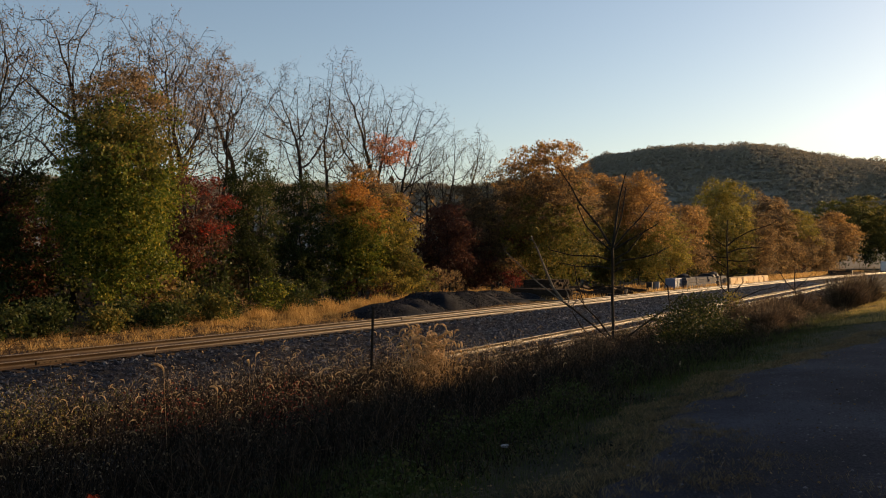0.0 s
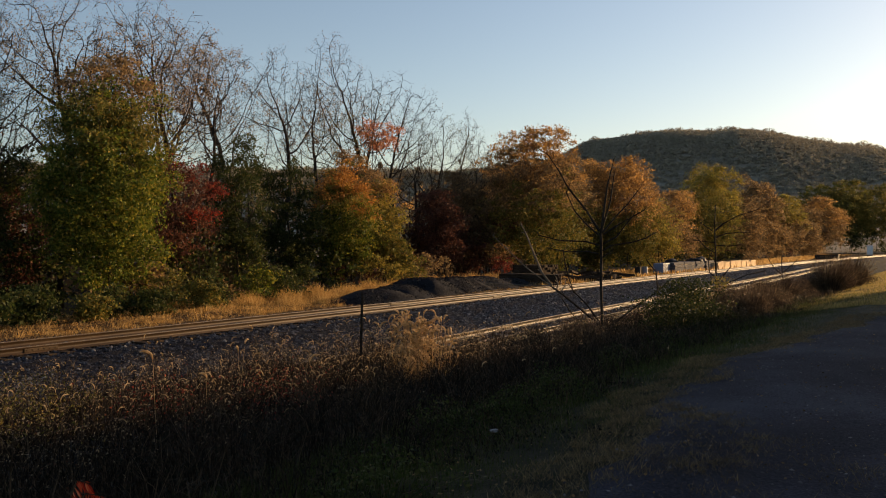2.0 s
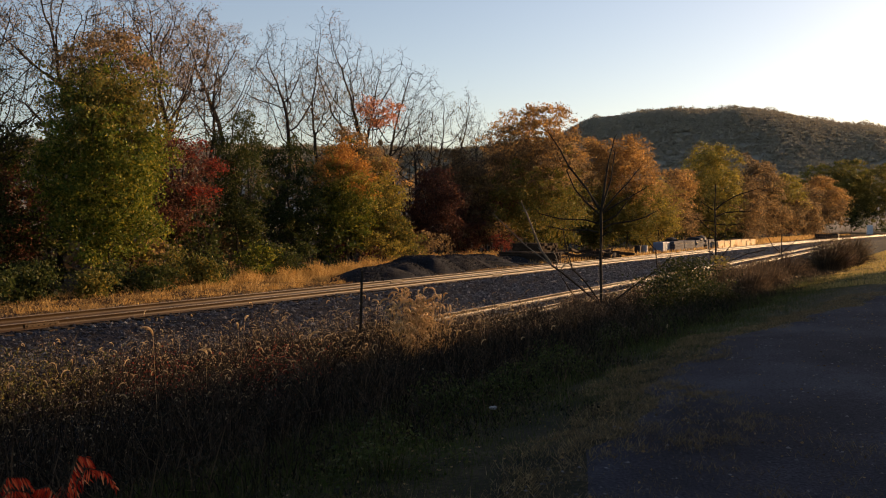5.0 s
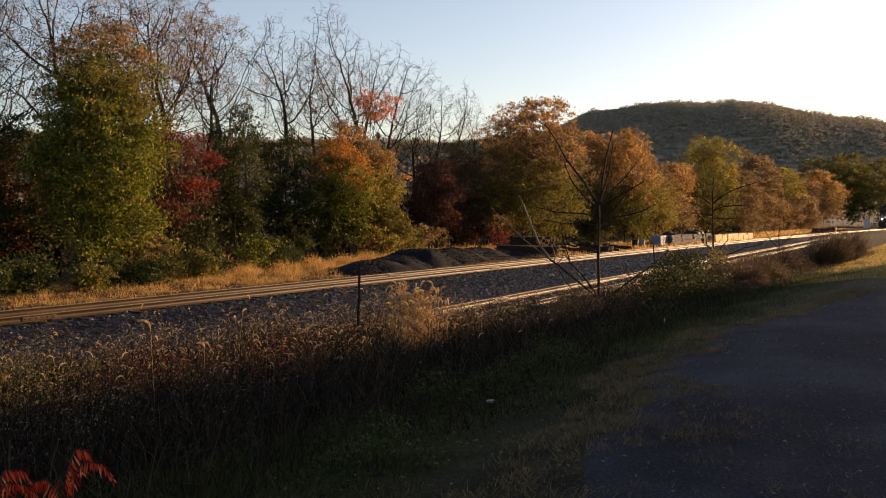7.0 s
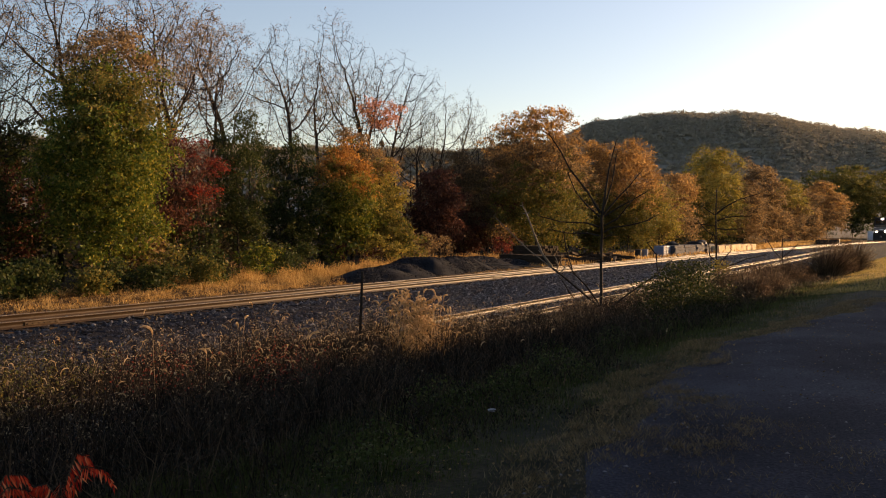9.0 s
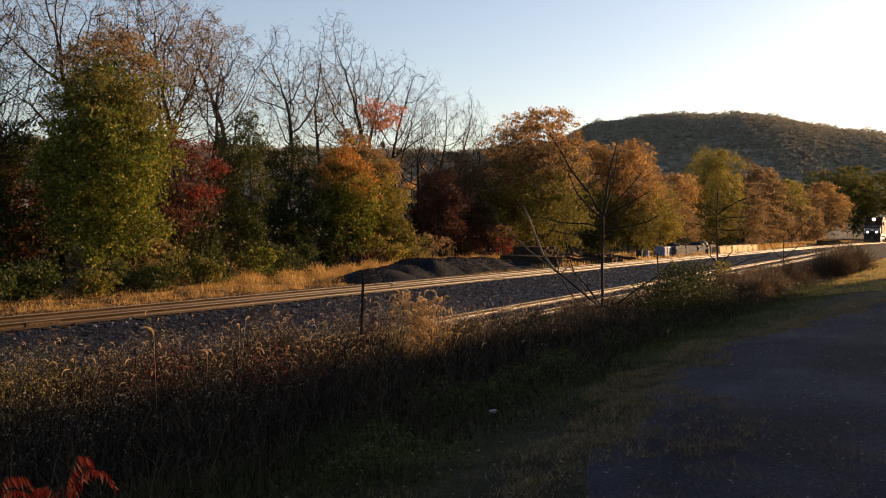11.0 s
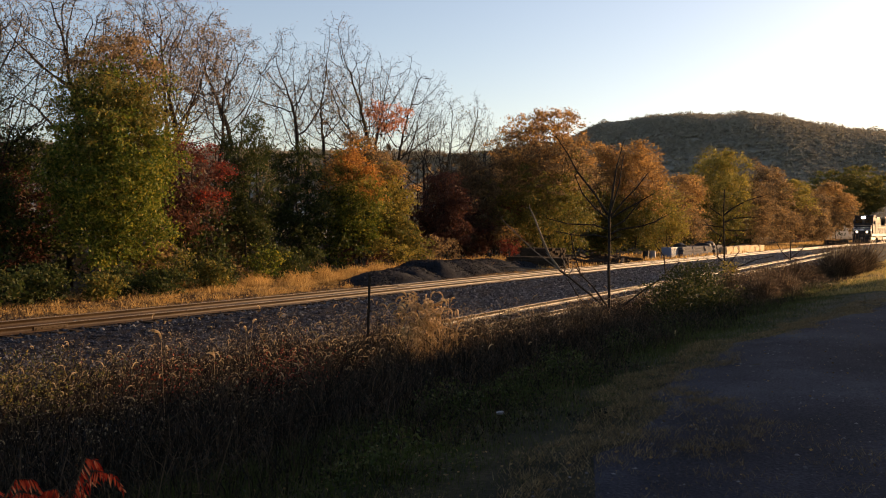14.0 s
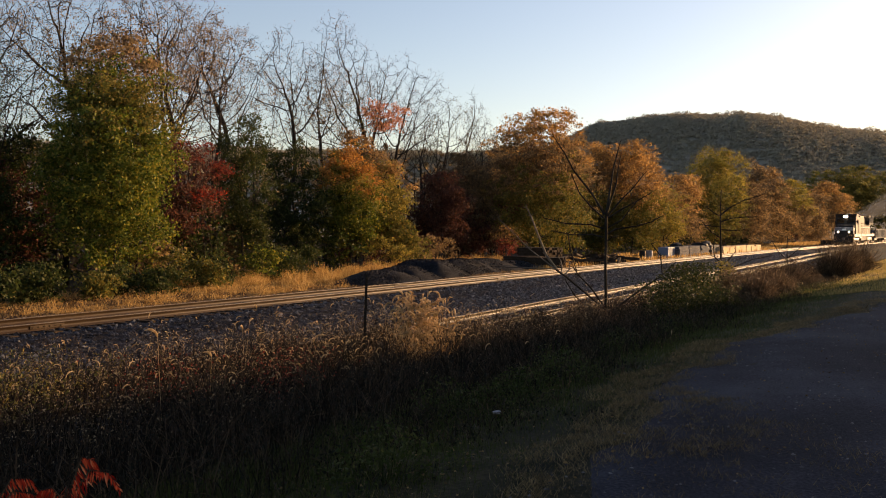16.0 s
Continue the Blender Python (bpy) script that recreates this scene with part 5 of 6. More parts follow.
sapling(-8.6, 35.4, "slender bare sapling among the weeds", [
    ([(0, 0), (0.06, 1.2), (0.02, 2.4), (-0.02, 3.4), (0.0, 4.4)], 0.055, 0.012),
    ([(0.0, 3.35), (0.35, 3.65), (0.9, 3.95), (1.7, 4.2)], 0.022, 0.005),
    ([(0.05, 3.1), (0.45, 3.25), (1.0, 3.3), (1.4, 3.3)], 0.018, 0.005),
    ([(-0.05, 3.35), (-0.25, 3.5), (-0.5, 3.7)], 0.016, 0.005),
    ([(0.05, 2.8), (0.6, 2.75), (1.05, 2.8)], 0.016, 0.005),
    ([(0.0, 2.9), (-0.4, 2.95), (-0.8, 3.0)], 0.014, 0.005),
    ([(0.0, 2.5), (-0.35, 2.7), (-0.7, 3.05)], 0.014, 0.005),
    ([(0.04, 1.5), (-0.2, 1.7), (-0.25, 2.2), (-0.05, 2.6)], 0.018, 0.006),
    ([(0.05, 1.3), (0.4, 1.6), (0.7, 1.95)], 0.018, 0.006),
    ([(0.05, 1.1), (0.7, 1.35), (1.3, 1.6), (2.0, 1.75)], 0.016, 0.005),
    ([(0.02, 2.1), (0.4, 2.3), (0.8, 2.25)], 0.014, 0.005)], 82)
sapling(-7.0, 41.0, "small bare sapling with a leafy top", [
    ([(0, 0), (0.02, 0.9), (0.0, 1.7), (0.03, 2.3)], 0.035, 0.010),
    ([(0.0, 1.2), (-0.4, 1.6), (-0.6, 2.0)], 0.014, 0.004),
    ([(0.0, 1.3), (0.4, 1.6), (0.7, 1.9)], 0.014, 0.004)], 83)
for sx, sy, st, sw, ss in [(-6.1, 20.8, 1.15, 1.7, 84), (-6.4, 23.2, 1.5, 1.9, 85), (-6.9, 24.8, 1.3, 1.7, 87), (-5.6, 22.2, 0.8, 1.6, 88)]:
    leafy_tree(sx, sy, st, sw, -0.3, [(LEAF_VINE, *ALL)], 95, 48, 0.03, ss, "dark vine-covered shrub beside the siding", "shrub", 8, 0.2, "vine-covered shrubs", "shrub", trunk_r=0.03)
leafy_tree(-8.4, 34.8, 1.2, 1.3, 0.0, [(LEAF_YELLOW, *ALL)], 26, 40, 0.035, 86, "yellow leaves round a sapling's foot", "shrub", 5, 0.16, "", "shrub", trunk_r=0.02)


def dry_bush(x, y, h, w, seed, label, mat=M_BUSH):
    """A dome of fine dry stems."""
    rng = np.random.default_rng(seed)
    n = 1000
    z0 = float(ground_z(x, y)) - 0.04
    t = thing("dry_bush", x, y, z0, label=label, category="bush", group="dry bushes by the road")
    a, q = rng.uniform(0, 6.28, n), np.sqrt(rng.random(n))
    uneven = 0.85 + 0.22 * np.sin(2 * a + seed) + 0.14 * np.sin(5 * a + 2 * seed)
    end = np.stack([np.cos(a) * q * w / 2 * uneven, np.sin(a) * q * w / 2 * uneven, h * np.sqrt(1 - 0.75 * q ** 2) * rng.uniform(0.45, 1.25, n) * (0.85 + 0.2 * np.sin(3 * a - seed))], -1)
    st = end * np.array((0.35, 0.35, 0)) + rng.normal(0, 0.05, (n, 3)) * np.array((1, 1, 0))
    mid = (st + end) / 2 + np.stack([0 * a, 0 * a, 0.12 * h * np.ones(n)], -1)
    R = np.full((n, 1), 0.008)
    v, f = tubes(np.concatenate([np.concatenate([st, mid, R, R * 0.8], 1), np.concatenate([mid, end, R * 0.8, R * 0.4], 1)]), 3)
    put("stem_mass", fast_mesh("stem_mass", v, f), M_BUSH, t)["kind"] = "stuff"
    c = end[rng.integers(0, n, 3600)] + rng.normal(0, 0.09, (3600, 3))
    c[:, 2] = np.abs(c[:, 2])
    v, f = leaf_tris(c, 0.022, rng)
    put("leaf_mass", fast_mesh("leaf_mass", v, f), mat, t)["kind"] = "stuff"
    return t


dry_bush(-4.95, 39.5, 1.55, 2.9, 91, "rounded dry brown bush at the road's edge")
# Straw leaves put the tan of the bush's sunlit side into colour.
dry_bush(-4.5, 43.5, 1.55, 2.8, 92, "dry bush at the road's edge, tan for sunlight", STRAW)
for bx, by, bh, bw, s in [(-6.5, 28.0, 1.0, 1.9, 93), (-6.1, 31.5, 1.1, 2.0, 94), (-5.8, 34.6, 1.05, 2.0, 95), (-5.5, 29.8, 0.8, 1.6, 97), (-7.0, 33.0, 1.0, 1.8, 96), (-5.4, 26.5, 0.8, 1.6, 98), (-8.4, 21.0, 0.75, 1.6, 99), (-7.6, 18.5, 0.75, 1.6, 100)]:
    dry_bush(bx, by, bh, bw, s, "low tangled clump of dry weeds")


def sumac(x, y, z, seed, leaves, label):
    """A low plant with long feathered red leaves. leaves: (heading, reach, rise)."""
    rng = np.random.default_rng(seed)
    t = thing("red_sumac_plant", x, y, z, label=label, category="plant")
    g = float(ground_z(x, y)) - 0.03 - z
    v, f = tubes([(0.04, 0.02, g, 0, 0.01, g / 2, 0.009, 0.008), (0, 0.01, g / 2, 0, 0, 0.01, 0.008, 0.006)], 6)
    put("stem", fast_mesh("stem", v, f), M_STEM, t)
    for az, reach, rise in leaves:
        d = np.array((math.cos(az), math.sin(az), 0))
        pts = [np.array((0, 0, 0.0)), d * reach * 0.12 + np.array((0, 0, rise * 0.6)), d * reach * 0.45 + np.array((0, 0, rise)), d * reach * 0.8 + np.array((0, 0, rise * 0.95)), d * reach + np.array((0, 0, rise * 0.7))]
        segs = []
        branch(segs, pts, 0.003, 0.001)
        v, f = tubes(segs, 5)
        st = put("stalk", fast_mesh("stalk", v, f), M_STEM, t)
        lv, lf = [], []
        for k in range(24):
            u = 0.2 + 0.8 * k / 23
            i = min(int(u * 4), 3)
            p = pts[i] + (pts[i + 1] - pts[i]) * (u * 4 - i)
            side = np.cross(d, (0, 0, 1))
            for s in (-1, 1):
                L = (0.04 * math.sin(math.pi * min(u, 0.93)) + 0.016) * rng.uniform(0.75, 1.15)
                q = p + (side * s * rng.uniform(0.4, 0.75) + d * rng.uniform(0.1, 0.5) + np.array((0, 0, -0.75 + rng.normal(0, 0.2)))) * L
                w = d * 0.0034 + np.array((0, 0, 0.001))
                m = (p + q) / 2
                b0 = len(lv)
                lv += [p, m + w, q, m - w]
                lf.append((b0, b0 + 1, b0 + 2, b0 + 3))
        put("leaflet_mass", fast_mesh("leaflet_mass", lv, lf), SUMAC_RED, st, "bright red toothed leaflets")["kind"] = "stuff"
    return t


sumac(-2.76, 1.66, 1.265, 101, [(0.6, 0.17, 0.17), (1.3, 0.15, 0.2), (2.6, 0.15, 0.16), (3.6, 0.17, 0.14), (5.0, 0.15, 0.15)], "red sumac seedling with feathered autumn leaves")
sumac(-2.66, 1.88, 1.27, 102, [(0.5, 0.18, 0.2), (0.9, 0.1, 0.24), (5.6, 0.13, 0.16), (3.9, 0.11, 0.14)], "red sumac seedling with feathered autumn leaves")


def near_stems():
    rng = np.random.default_rng(104)
    for x, y, h, lx, ly in [(-3.12, 1.96, 1.08, 0.02, 0.03), (-3.1, 2.55, 0.9, 0.10, 0.12), (-2.9, 2.25, 0.85, 0.16, 0.06), (-3.3, 2.1, 0.9, -0.05, 0.0), (-3.6, 3.4, 0.8, 0.1, 0.2), (-3.0, 2.1, 0.95, 0.0, 0.1), (-2.53, 1.5, 1.2, 0.03, 0.02)]:
        z = float(ground_z(x, y)) - 0.02
        t = thing("dry_stalk", x, y, z, label="single dry stalk with a nodding tip", category="weed", group="dry stalks near the road")
        segs = []
        pts = [np.array((0, 0, 0)), np.array((lx * 0.2, ly * 0.2, h * 0.5)), np.array((lx * 0.6, ly * 0.6, h * 0.85)), np.array((lx, ly, h)), np.array((lx * 1.5, ly * 1.5, h * 0.98))]
        branch(segs, pts, 0.004, 0.0015)
        v, f = tubes(segs, 5)
        put("stalk", fast_mesh("stalk", v, f), STRAW if h > 1.1 else M_STEM, t)
        if h > 0.92:                       # seeds hang on two drooping threads
            hang = rng.random((40, 1))
            c = pts[3] + np.where(rng.random((40, 1)) < 0.5, hang * np.array((0.045, 0.02, -0.10)), hang * np.array((-0.035, -0.03, -0.13))) + rng.normal(0, 0.003, (40, 3))
            v, f = leaf_quads(c, 0.0035, rng)
            put("seed_mass", fast_mesh("seed_mass", v, f), STRAW, t)["kind"] = "stuff"


near_stems()


def fence_post(x, y):
    z = float(ground_z(x, y)) - 0.1
    t = thing("fence_post", x, y, z, label="rusty steel T-post leaning beside the siding", category="post")
    bm = bm_box(-0.022, 0.022, -0.004, 0.004, 0, 2.1)
    bm_box(-0.004, 0.004, 0.004, 0.03, 0, 2.1, bm=bm)
    for k in range(16):
        bm_box(-0.008, 0.008, -0.010, -0.004, 0.5 + k * 0.1, 0.52 + k * 0.1, bm=bm)
    part("post", bm, M_BARK, t, "dark rusty steel")
    t.matrix_basis = pose(x, y, z, 1.0, 2.0, 30)


fence_post(-9.2, 12.4)
lit = thing("litter", -3.91, 7.44, float(ground_z(-3.91, 7.44)) + 0.12, 20, "crumpled white scrap of paper in the grass", "litter")
bm = bmesh.new()
bmesh.ops.create_icosphere(bm, subdivisions=2, radius=0.045)
for v in bm.verts:
    v.co *= random.uniform(0.6, 1.1)
    v.co.z *= 0.45
part("scrap", bm, M_GREY, lit)


for rx, ry, rs, k in [(-4.7, 30.3, 0.16, 1), (-4.23, 32.6, 0.13, 2), (-4.0, 33.4, 0.1, 3), (-4.45, 31.4, 0.09, 4), (-3.9, 31.8, 0.08, 5)]:
    rock = thing("pale_rock", rx, ry, float(ground_z(rx, ry)) + rs * 0.15, 37 * k, "pale broken rock lying on the bank", "rock", "pale rocks on the bank")
    bm = bmesh.new()
    bmesh.ops.create_icosphere(bm, subdivisions=2, radius=rs)
    for v in bm.verts:
        v.co *= 0.75 + 0.5 * noise.noise(v.co * 7 + Vector((k, 0, 0)))
        v.co.x *= 1.6
        v.co.z *= 0.6
    part("stone", bm, M_TIE_NEW, rock)
stk = thing("stick", 2.25, 9.2, float(ground_z(2.25, 9.2)) + 0.045, 40, "pale bare stick lying on the gravel", "stick")
v, f = tubes([(0, 0, 0.0, 0.16, 0.02, 0.015, 0.012, 0.011), (0.16, 0.02, 0.015, 0.34, -0.02, 0.01, 0.011, 0.007)], 6)
put("twig", fast_mesh("twig", v, f), M_TIE_NEW, stk)


# ---- stone piles, timber and railway stores beyond the main line ----
def stone_pile(x, y, h, rx, ry, seed, rz=0):
    rng = np.random.default_rng(seed)
    z = float(ground_z(x, y)) - 0.03
    na, nr = 56, 26
    V, F = [], []

    def mound_z(q, a):
        """Loose stone lies at its angle of rest, blunt at the top and spread out at the foot."""
        return h * (1 - q) * min(1.0, 0.72 + 0.7 * q) / 0.86 * (1 + 0.10 * math.sin(4 * a + seed) * q)

    for i in range(nr + 1):
        q = i / nr
        for k in range(na):
            a = k / na * 2 * math.pi
            w = 1 + 0.09 * math.sin(3 * a + seed) + 0.05 * math.sin(7 * a + seed * 2)
            V.append((math.cos(a) * rx * w * q, math.sin(a) * ry * w * q, mound_z(q, a) + (rng.normal(0, 0.025) if 0 < i < nr else 0)))
    for i in range(nr):
        for k in range(na):
            j = (k + 1) % na
            F.append((i * na + k, (i + 1) * na + k, (i + 1) * na + j, i * na + j))
    t = thing("stone_pile", x, y, z, rz, "pile of dark crushed stone beside the track", "gravel pile", "stone piles")
    put("mound", fast_mesh("mound", V, F), M_PILE, t)
    n = 2600
    q, a = np.sqrt(rng.random(n)), rng.uniform(0, 6.28, n)
    c = np.stack([np.cos(a) * rx * q, np.sin(a) * ry * q, [mound_z(qq, aa) + 0.015 for qq, aa in zip(q, a)]], -1)
    v, f = leaf_quads(c, 0.04, rng, 0, 0.8)
    o = put("stone_scatter", fast_mesh("stone_scatter", v, f), M_PILE_STONE, t)
    o["kind"] = "stuff"


for px, py, ph, pr, pl, pk in [(-26.3, 37.0, 0.84, 2.3, 3.6, 1), (-26.9, 39.9, 1.0, 2.4, 3.4, 2), (-27.4, 43.8, 1.25, 2.4, 3.2, 3), (-28.6, 44.4, 1.15, 2.4, 3.2, 4),
                               (-27.8, 47.6, 1.22, 2.4, 3.4, 5), (-28.2, 51.4, 1.05, 2.5, 4.0, 6), (-28.0, 55.4, 0.75, 2.4, 3.4, 7)]:
    stone_pile(px, py, ph, pr, pl, pk)


def tie_stack(x, y, rz, rows, layers, mat, label, length=2.6, name="tie_stack", seed=1, gap=0.006):
    rng = random.Random(seed)
    z = float(ground_z(x, y)) - 0.02
    t = thing(name, x, y, z, rz, label, "timber stack", "stacks of timber")
    bm = bm_box(-length / 2, length / 2, -0.115, 0.115, 0, 0.175, 0.012)
    me = bpy.data.meshes.new("timber")
    bm.to_mesh(me)
    bm.free()
    me.materials.append(mat)
    for l in range(layers):
        for k in range(rows):
            if l == layers - 1 and rng.random() < 0.12:
                continue
            ob = new("timber", me)
            ob.parent = t
            ob.matrix_basis = pose(rng.uniform(-0.08, 0.08), (k - rows / 2) * (0.23 + gap), l * 0.178, 0, 0, rng.uniform(-1.5, 1.5))
    return t


tie_stack(-28.0, 57.5, 4, 9, 5, M_TIE, "stack of old dark railway ties", seed=1)
tie_stack(-28.3, 61.0, -6, 10, 8, M_TIE, "tall stack of old dark railway ties", seed=2)
tie_stack(-26.2, 57.5, 20, 8, 5, M_TIE, "low stack of old dark railway ties", seed=3)


def tie_heap(x, y, n, seed):
    rng = random.Random(seed)
    z = float(ground_z(x, y))
    t = thing("tie_heap", x, y, z, 0, "jumbled heap of discarded dark ties", "timber heap")
    for k in range(n):
        ob = new("timber", TIE)
        ob.parent = t
        q = rng.random()
        ob.matrix_basis = pose(rng.gauss(0, 1.0), rng.gauss(0, 1.6), 0.17 + 0.75 * (1 - q) * rng.random(), rng.uniform(-14, 14), rng.uniform(-9, 9), rng.uniform(0, 180))
    return t


tie_heap(-26.8, 65.0, 30, 5)
tie_heap(-26.4, 70.0, 22, 6)


def barrel(x, y, mat, label):
    z = float(ground_z(x, y)) - 0.01
    t = thing("barrel", x, y, z, label=label, category="barrel")
    bm = bm_tube((0, 0, 0), (0, 0, 0.88), 0.29, n=20)
    part("drum", bm, mat, t)
    for h in (0.02, 0.3, 0.58, 0.87):
        part("hoop", bm_tube((0, 0, h - 0.012), (0, 0, h + 0.012), 0.303, n=20), mat, t)


barrel(-26.0, 80.3, M_GREY, "pale grey steel barrel among the stores")
barrel(-26.3, 79.2, M_BLACK, "black steel barrel among the stores")


def tote(x, y, rz):
    """A caged liquid tote on a pallet."""
    z = float(ground_z(x, y)) - 0.01
    t = thing("liquid_tote", x, y, z, rz, "pale blue plastic tote in a wire cage", "container")
    for k in (-0.45, 0, 0.45):
        part("pallet_runner", bm_box(-0.5, 0.5, k - 0.05, k + 0.05, 0, 0.12), M_TIE, t)
    part("tank", bm_box(-0.5, 0.5, -0.58, 0.58, 0.13, 1.12, 0.06), M_BLUE, t)
    for k in range(5):
        part("cage_bar", bm_tube((-0.53, -0.5 + k * 0.25, 0.12), (-0.53, -0.5 + k * 0.25, 1.14), 0.01, n=6), M_STEEL, t)
        part("cage_bar", bm_tube((0.53, -0.5 + k * 0.25, 0.12), (0.53, -0.5 + k * 0.25, 1.14), 0.01, n=6), M_STEEL, t)
    part("cap", bm_tube((0, 0, 1.12), (0, 0, 1.17), 0.1, n=14), M_BLACK, t)


tote(-26.0, 85.0, 5)
tote(-26.2, 87.0, -4)


def panel_stack(x, y, n, seed):
    """Low stack of precast concrete crossing panels, with dark bundles on it."""
    rng = random.Random(seed)
    z = float(ground_z(x, y))
    t = thing("panel_stack", x, y, z, rng.uniform(-2, 2), "low stack of grey concrete panels", "panel stack", "stacks of concrete panels")
    for k in range(n):
        o = rng.uniform(-0.06, 0.06)
        part("panel", bm_box(-0.9 + o, 0.9 + o, -1.9 + o, 1.9 + o, k * 0.27 + 0.06, k * 0.27 + 0.31, 0.02), M_CONCRETE, t)
        for yy in (-1.3, 1.3):
            part("batten", bm_box(-0.9, 0.9, yy - 0.05, yy + 0.05, k * 0.27, k * 0.27 + 0.062), M_TIE_NEW, t)
    return t


for k in range(4):
    panel_stack(-26.2, 89.5 + 4.2 * k, 4, 20 + k)


def bundle(x, y, h, seed, label):
    rng = random.Random(seed)
    z = float(ground_z(x, y)) + 1.06
    t = thing("tarped_bundle", x, y, z, rng.uniform(0, 90), label, "bundle")
    bm = bmesh.new()
    bmesh.ops.create_icosphere(bm, subdivisions=3, radius=1)
    for v in bm.verts:
        v.co *= 0.85 + 0.25 * noise.noise(v.co * 1.8 + Vector((seed, 0, 0)))
        v.co = Vector((v.co.x * 0.9, v.co.y * 1.1, max(-0.02, v.co.z) * h))
    part("tarp", bm, M_BLACK, t, smooth=True)


bundle(-26.2, 90.0, 0.5, 1, "dark tarpaulin bundle on the panels")
bundle(-26.1, 98.5, 0.45, 2, "dark tarpaulin bundle on the panels")
bundle(-26.3, 101.5, 0.6, 3, "dark tarpaulin bundle on the panels")
for k in range(7):
    tie_stack(-25.4, 104.5 + k * 3.0, 90 + (k % 3 - 1) * 1.5, 6, 5, M_TIE_NEW, "stack of pale new timber ties", seed=30 + k, gap=0.01)


def steel_bin(x, y, rz, label):
    z = float(ground_z(x, y)) - 0.01
    t = thing("steel_bin", x, y, z, rz, label, "bin", "dark steel bins")
    part("floor_plate", bm_box(-0.8, 0.8, -1.0, 1.0, 0.1, 0.16), M_BLACK, t)
    for a, b, c, d in [(-0.84, -0.8, -1, 1), (0.8, 0.84, -1, 1), (-0.84, 0.84, -1.04, -1), (-0.84, 0.84, 1, 1.04)]:
        part("side_plate", bm_box(a, b, c, d, 0.1, 1.0), M_BLACK, t)
    for a in (-0.6, 0.6):
        part("skid", bm_box(a - 0.06, a + 0.06, -1.0, 1.0, 0, 0.1), M_STEEL, t)
    part("rim", bm_box(-0.9, 0.9, -1.1, -1.03, 0.94, 1.03), M_STEEL, t)


steel_bin(-23.6, 180, 88, "dark steel scrap bin beside the track")
steel_bin(-21.6, 180, 92, "dark steel scrap bin beside the track")


def relay_cabinet(x, y):
    z = float(ground_z(x, y)) - 0.02
    t = thing("relay_cabinet", x, y, z, 10, "silver railway signal cabinet on a concrete foot", "cabinet")
    part("foot", bm_box(-0.7, 0.7, -0.5, 0.5, 0, 0.4, 0.03), M_CONCRETE, t)
    part("case", bm_box(-0.65, 0.65, -0.45, 0.45, 0.4, 2.5, 0.03), M_WHITE, t)
    d = part("door", bm_box(-0.58, 0.58, -0.49, -0.45, 0.5, 2.4, 0.01), M_WHITE, t)
    part("handle", bm_box(0.4, 0.44, -0.53, -0.49, 1.3, 1.6), M_STEEL, d)
    part("roof", bm_box(-0.72, 0.72, -0.55, 0.52, 2.5, 2.58, 0.02), M_WHITE, t)


relay_cabinet(-19.3, 228)


# ---- long shed beyond the road, unseen, added to shade the foreground ----
def shed():
    L = 62.0
    t = thing("shed", 10.8, 29.3, 0.3, -13.0, "long grey metal shed, unseen, added to cast the shade", "shed")
    part("wall", bm_box(0, 0.2, 0, L, 0, 9.6), M_WALL, t)
    part("wall", bm_box(14.8, 15, 0, L, 0, 9.6), M_WALL, t)
    part("wall", bm_box(0.2, 14.8, 0, 0.2, 0, 9.6), M_WALL, t)
    part("wall", bm_box(0.2, 14.8, L - 0.2, L, 0, 9.6), M_WALL, t)
    bm = bmesh.new()
    for a, b in [((-0.2, 9.6), (7.5, 11.4)), ((7.5, 11.4), (15.2, 9.6))]:
        q = [bm.verts.new((a[0], -0.3, a[1])), bm.verts.new((b[0], -0.3, b[1])), bm.verts.new((b[0], L + 0.3, b[1])), bm.verts.new((a[0], L + 0.3, a[1]))]
        bm.faces.new(q)
    r = bmesh.ops.extrude_face_region(bm, geom=list(bm.faces))
    bmesh.ops.translate(bm, verts=[v for v in r["geom"] if isinstance(v, bmesh.types.BMVert)], vec=(0, 0, 0.15))
    bmesh.ops.recalc_face_normals(bm, faces=bm.faces)
    part("roof", bm, M_GREY, t)


shed()
# Trees out of view, added to keep sky light off the foreground.
for bx, by, bt, bw, bs in [(9.5, 4, 12, 8, 206), (10.5, 13, 12, 8, 207), (8.5, -5, 12, 8, 208), (-9, -9, 9, 7, 201), (-16, -12, 10, 8, 203), (-1, -14, 9, 7, 202)]:
    leafy_tree(bx, by, bt, bw, 0.8, [(LEAF_OLIVE, *ALL)], 90, 20, 0.3, bs, "unseen broad olive tree, added to block sky light", trunk_r=0.2)



# ---- the train ----
def wheelset(parent, y, r=0.53):
    w = None
    for s in (-1, 1):
        bm = bm_tube((s * 0.69, y, r), (s * 0.82, y, r), r, n=24)
        bm_tube((s * 0.66, y, r), (s * 0.70, y, r), r + 0.03, n=24, bm=bm)
        bm_tube((s * 0.80, y, r), (s * 0.86, y, r), 0.14, n=12, bm=bm)
        w = part("wheel", bm, M_STEEL, parent)
    part("axle", bm_tube((-0.7, y, r), (0.7, y, r), 0.09, n=10), M_STEEL, parent)


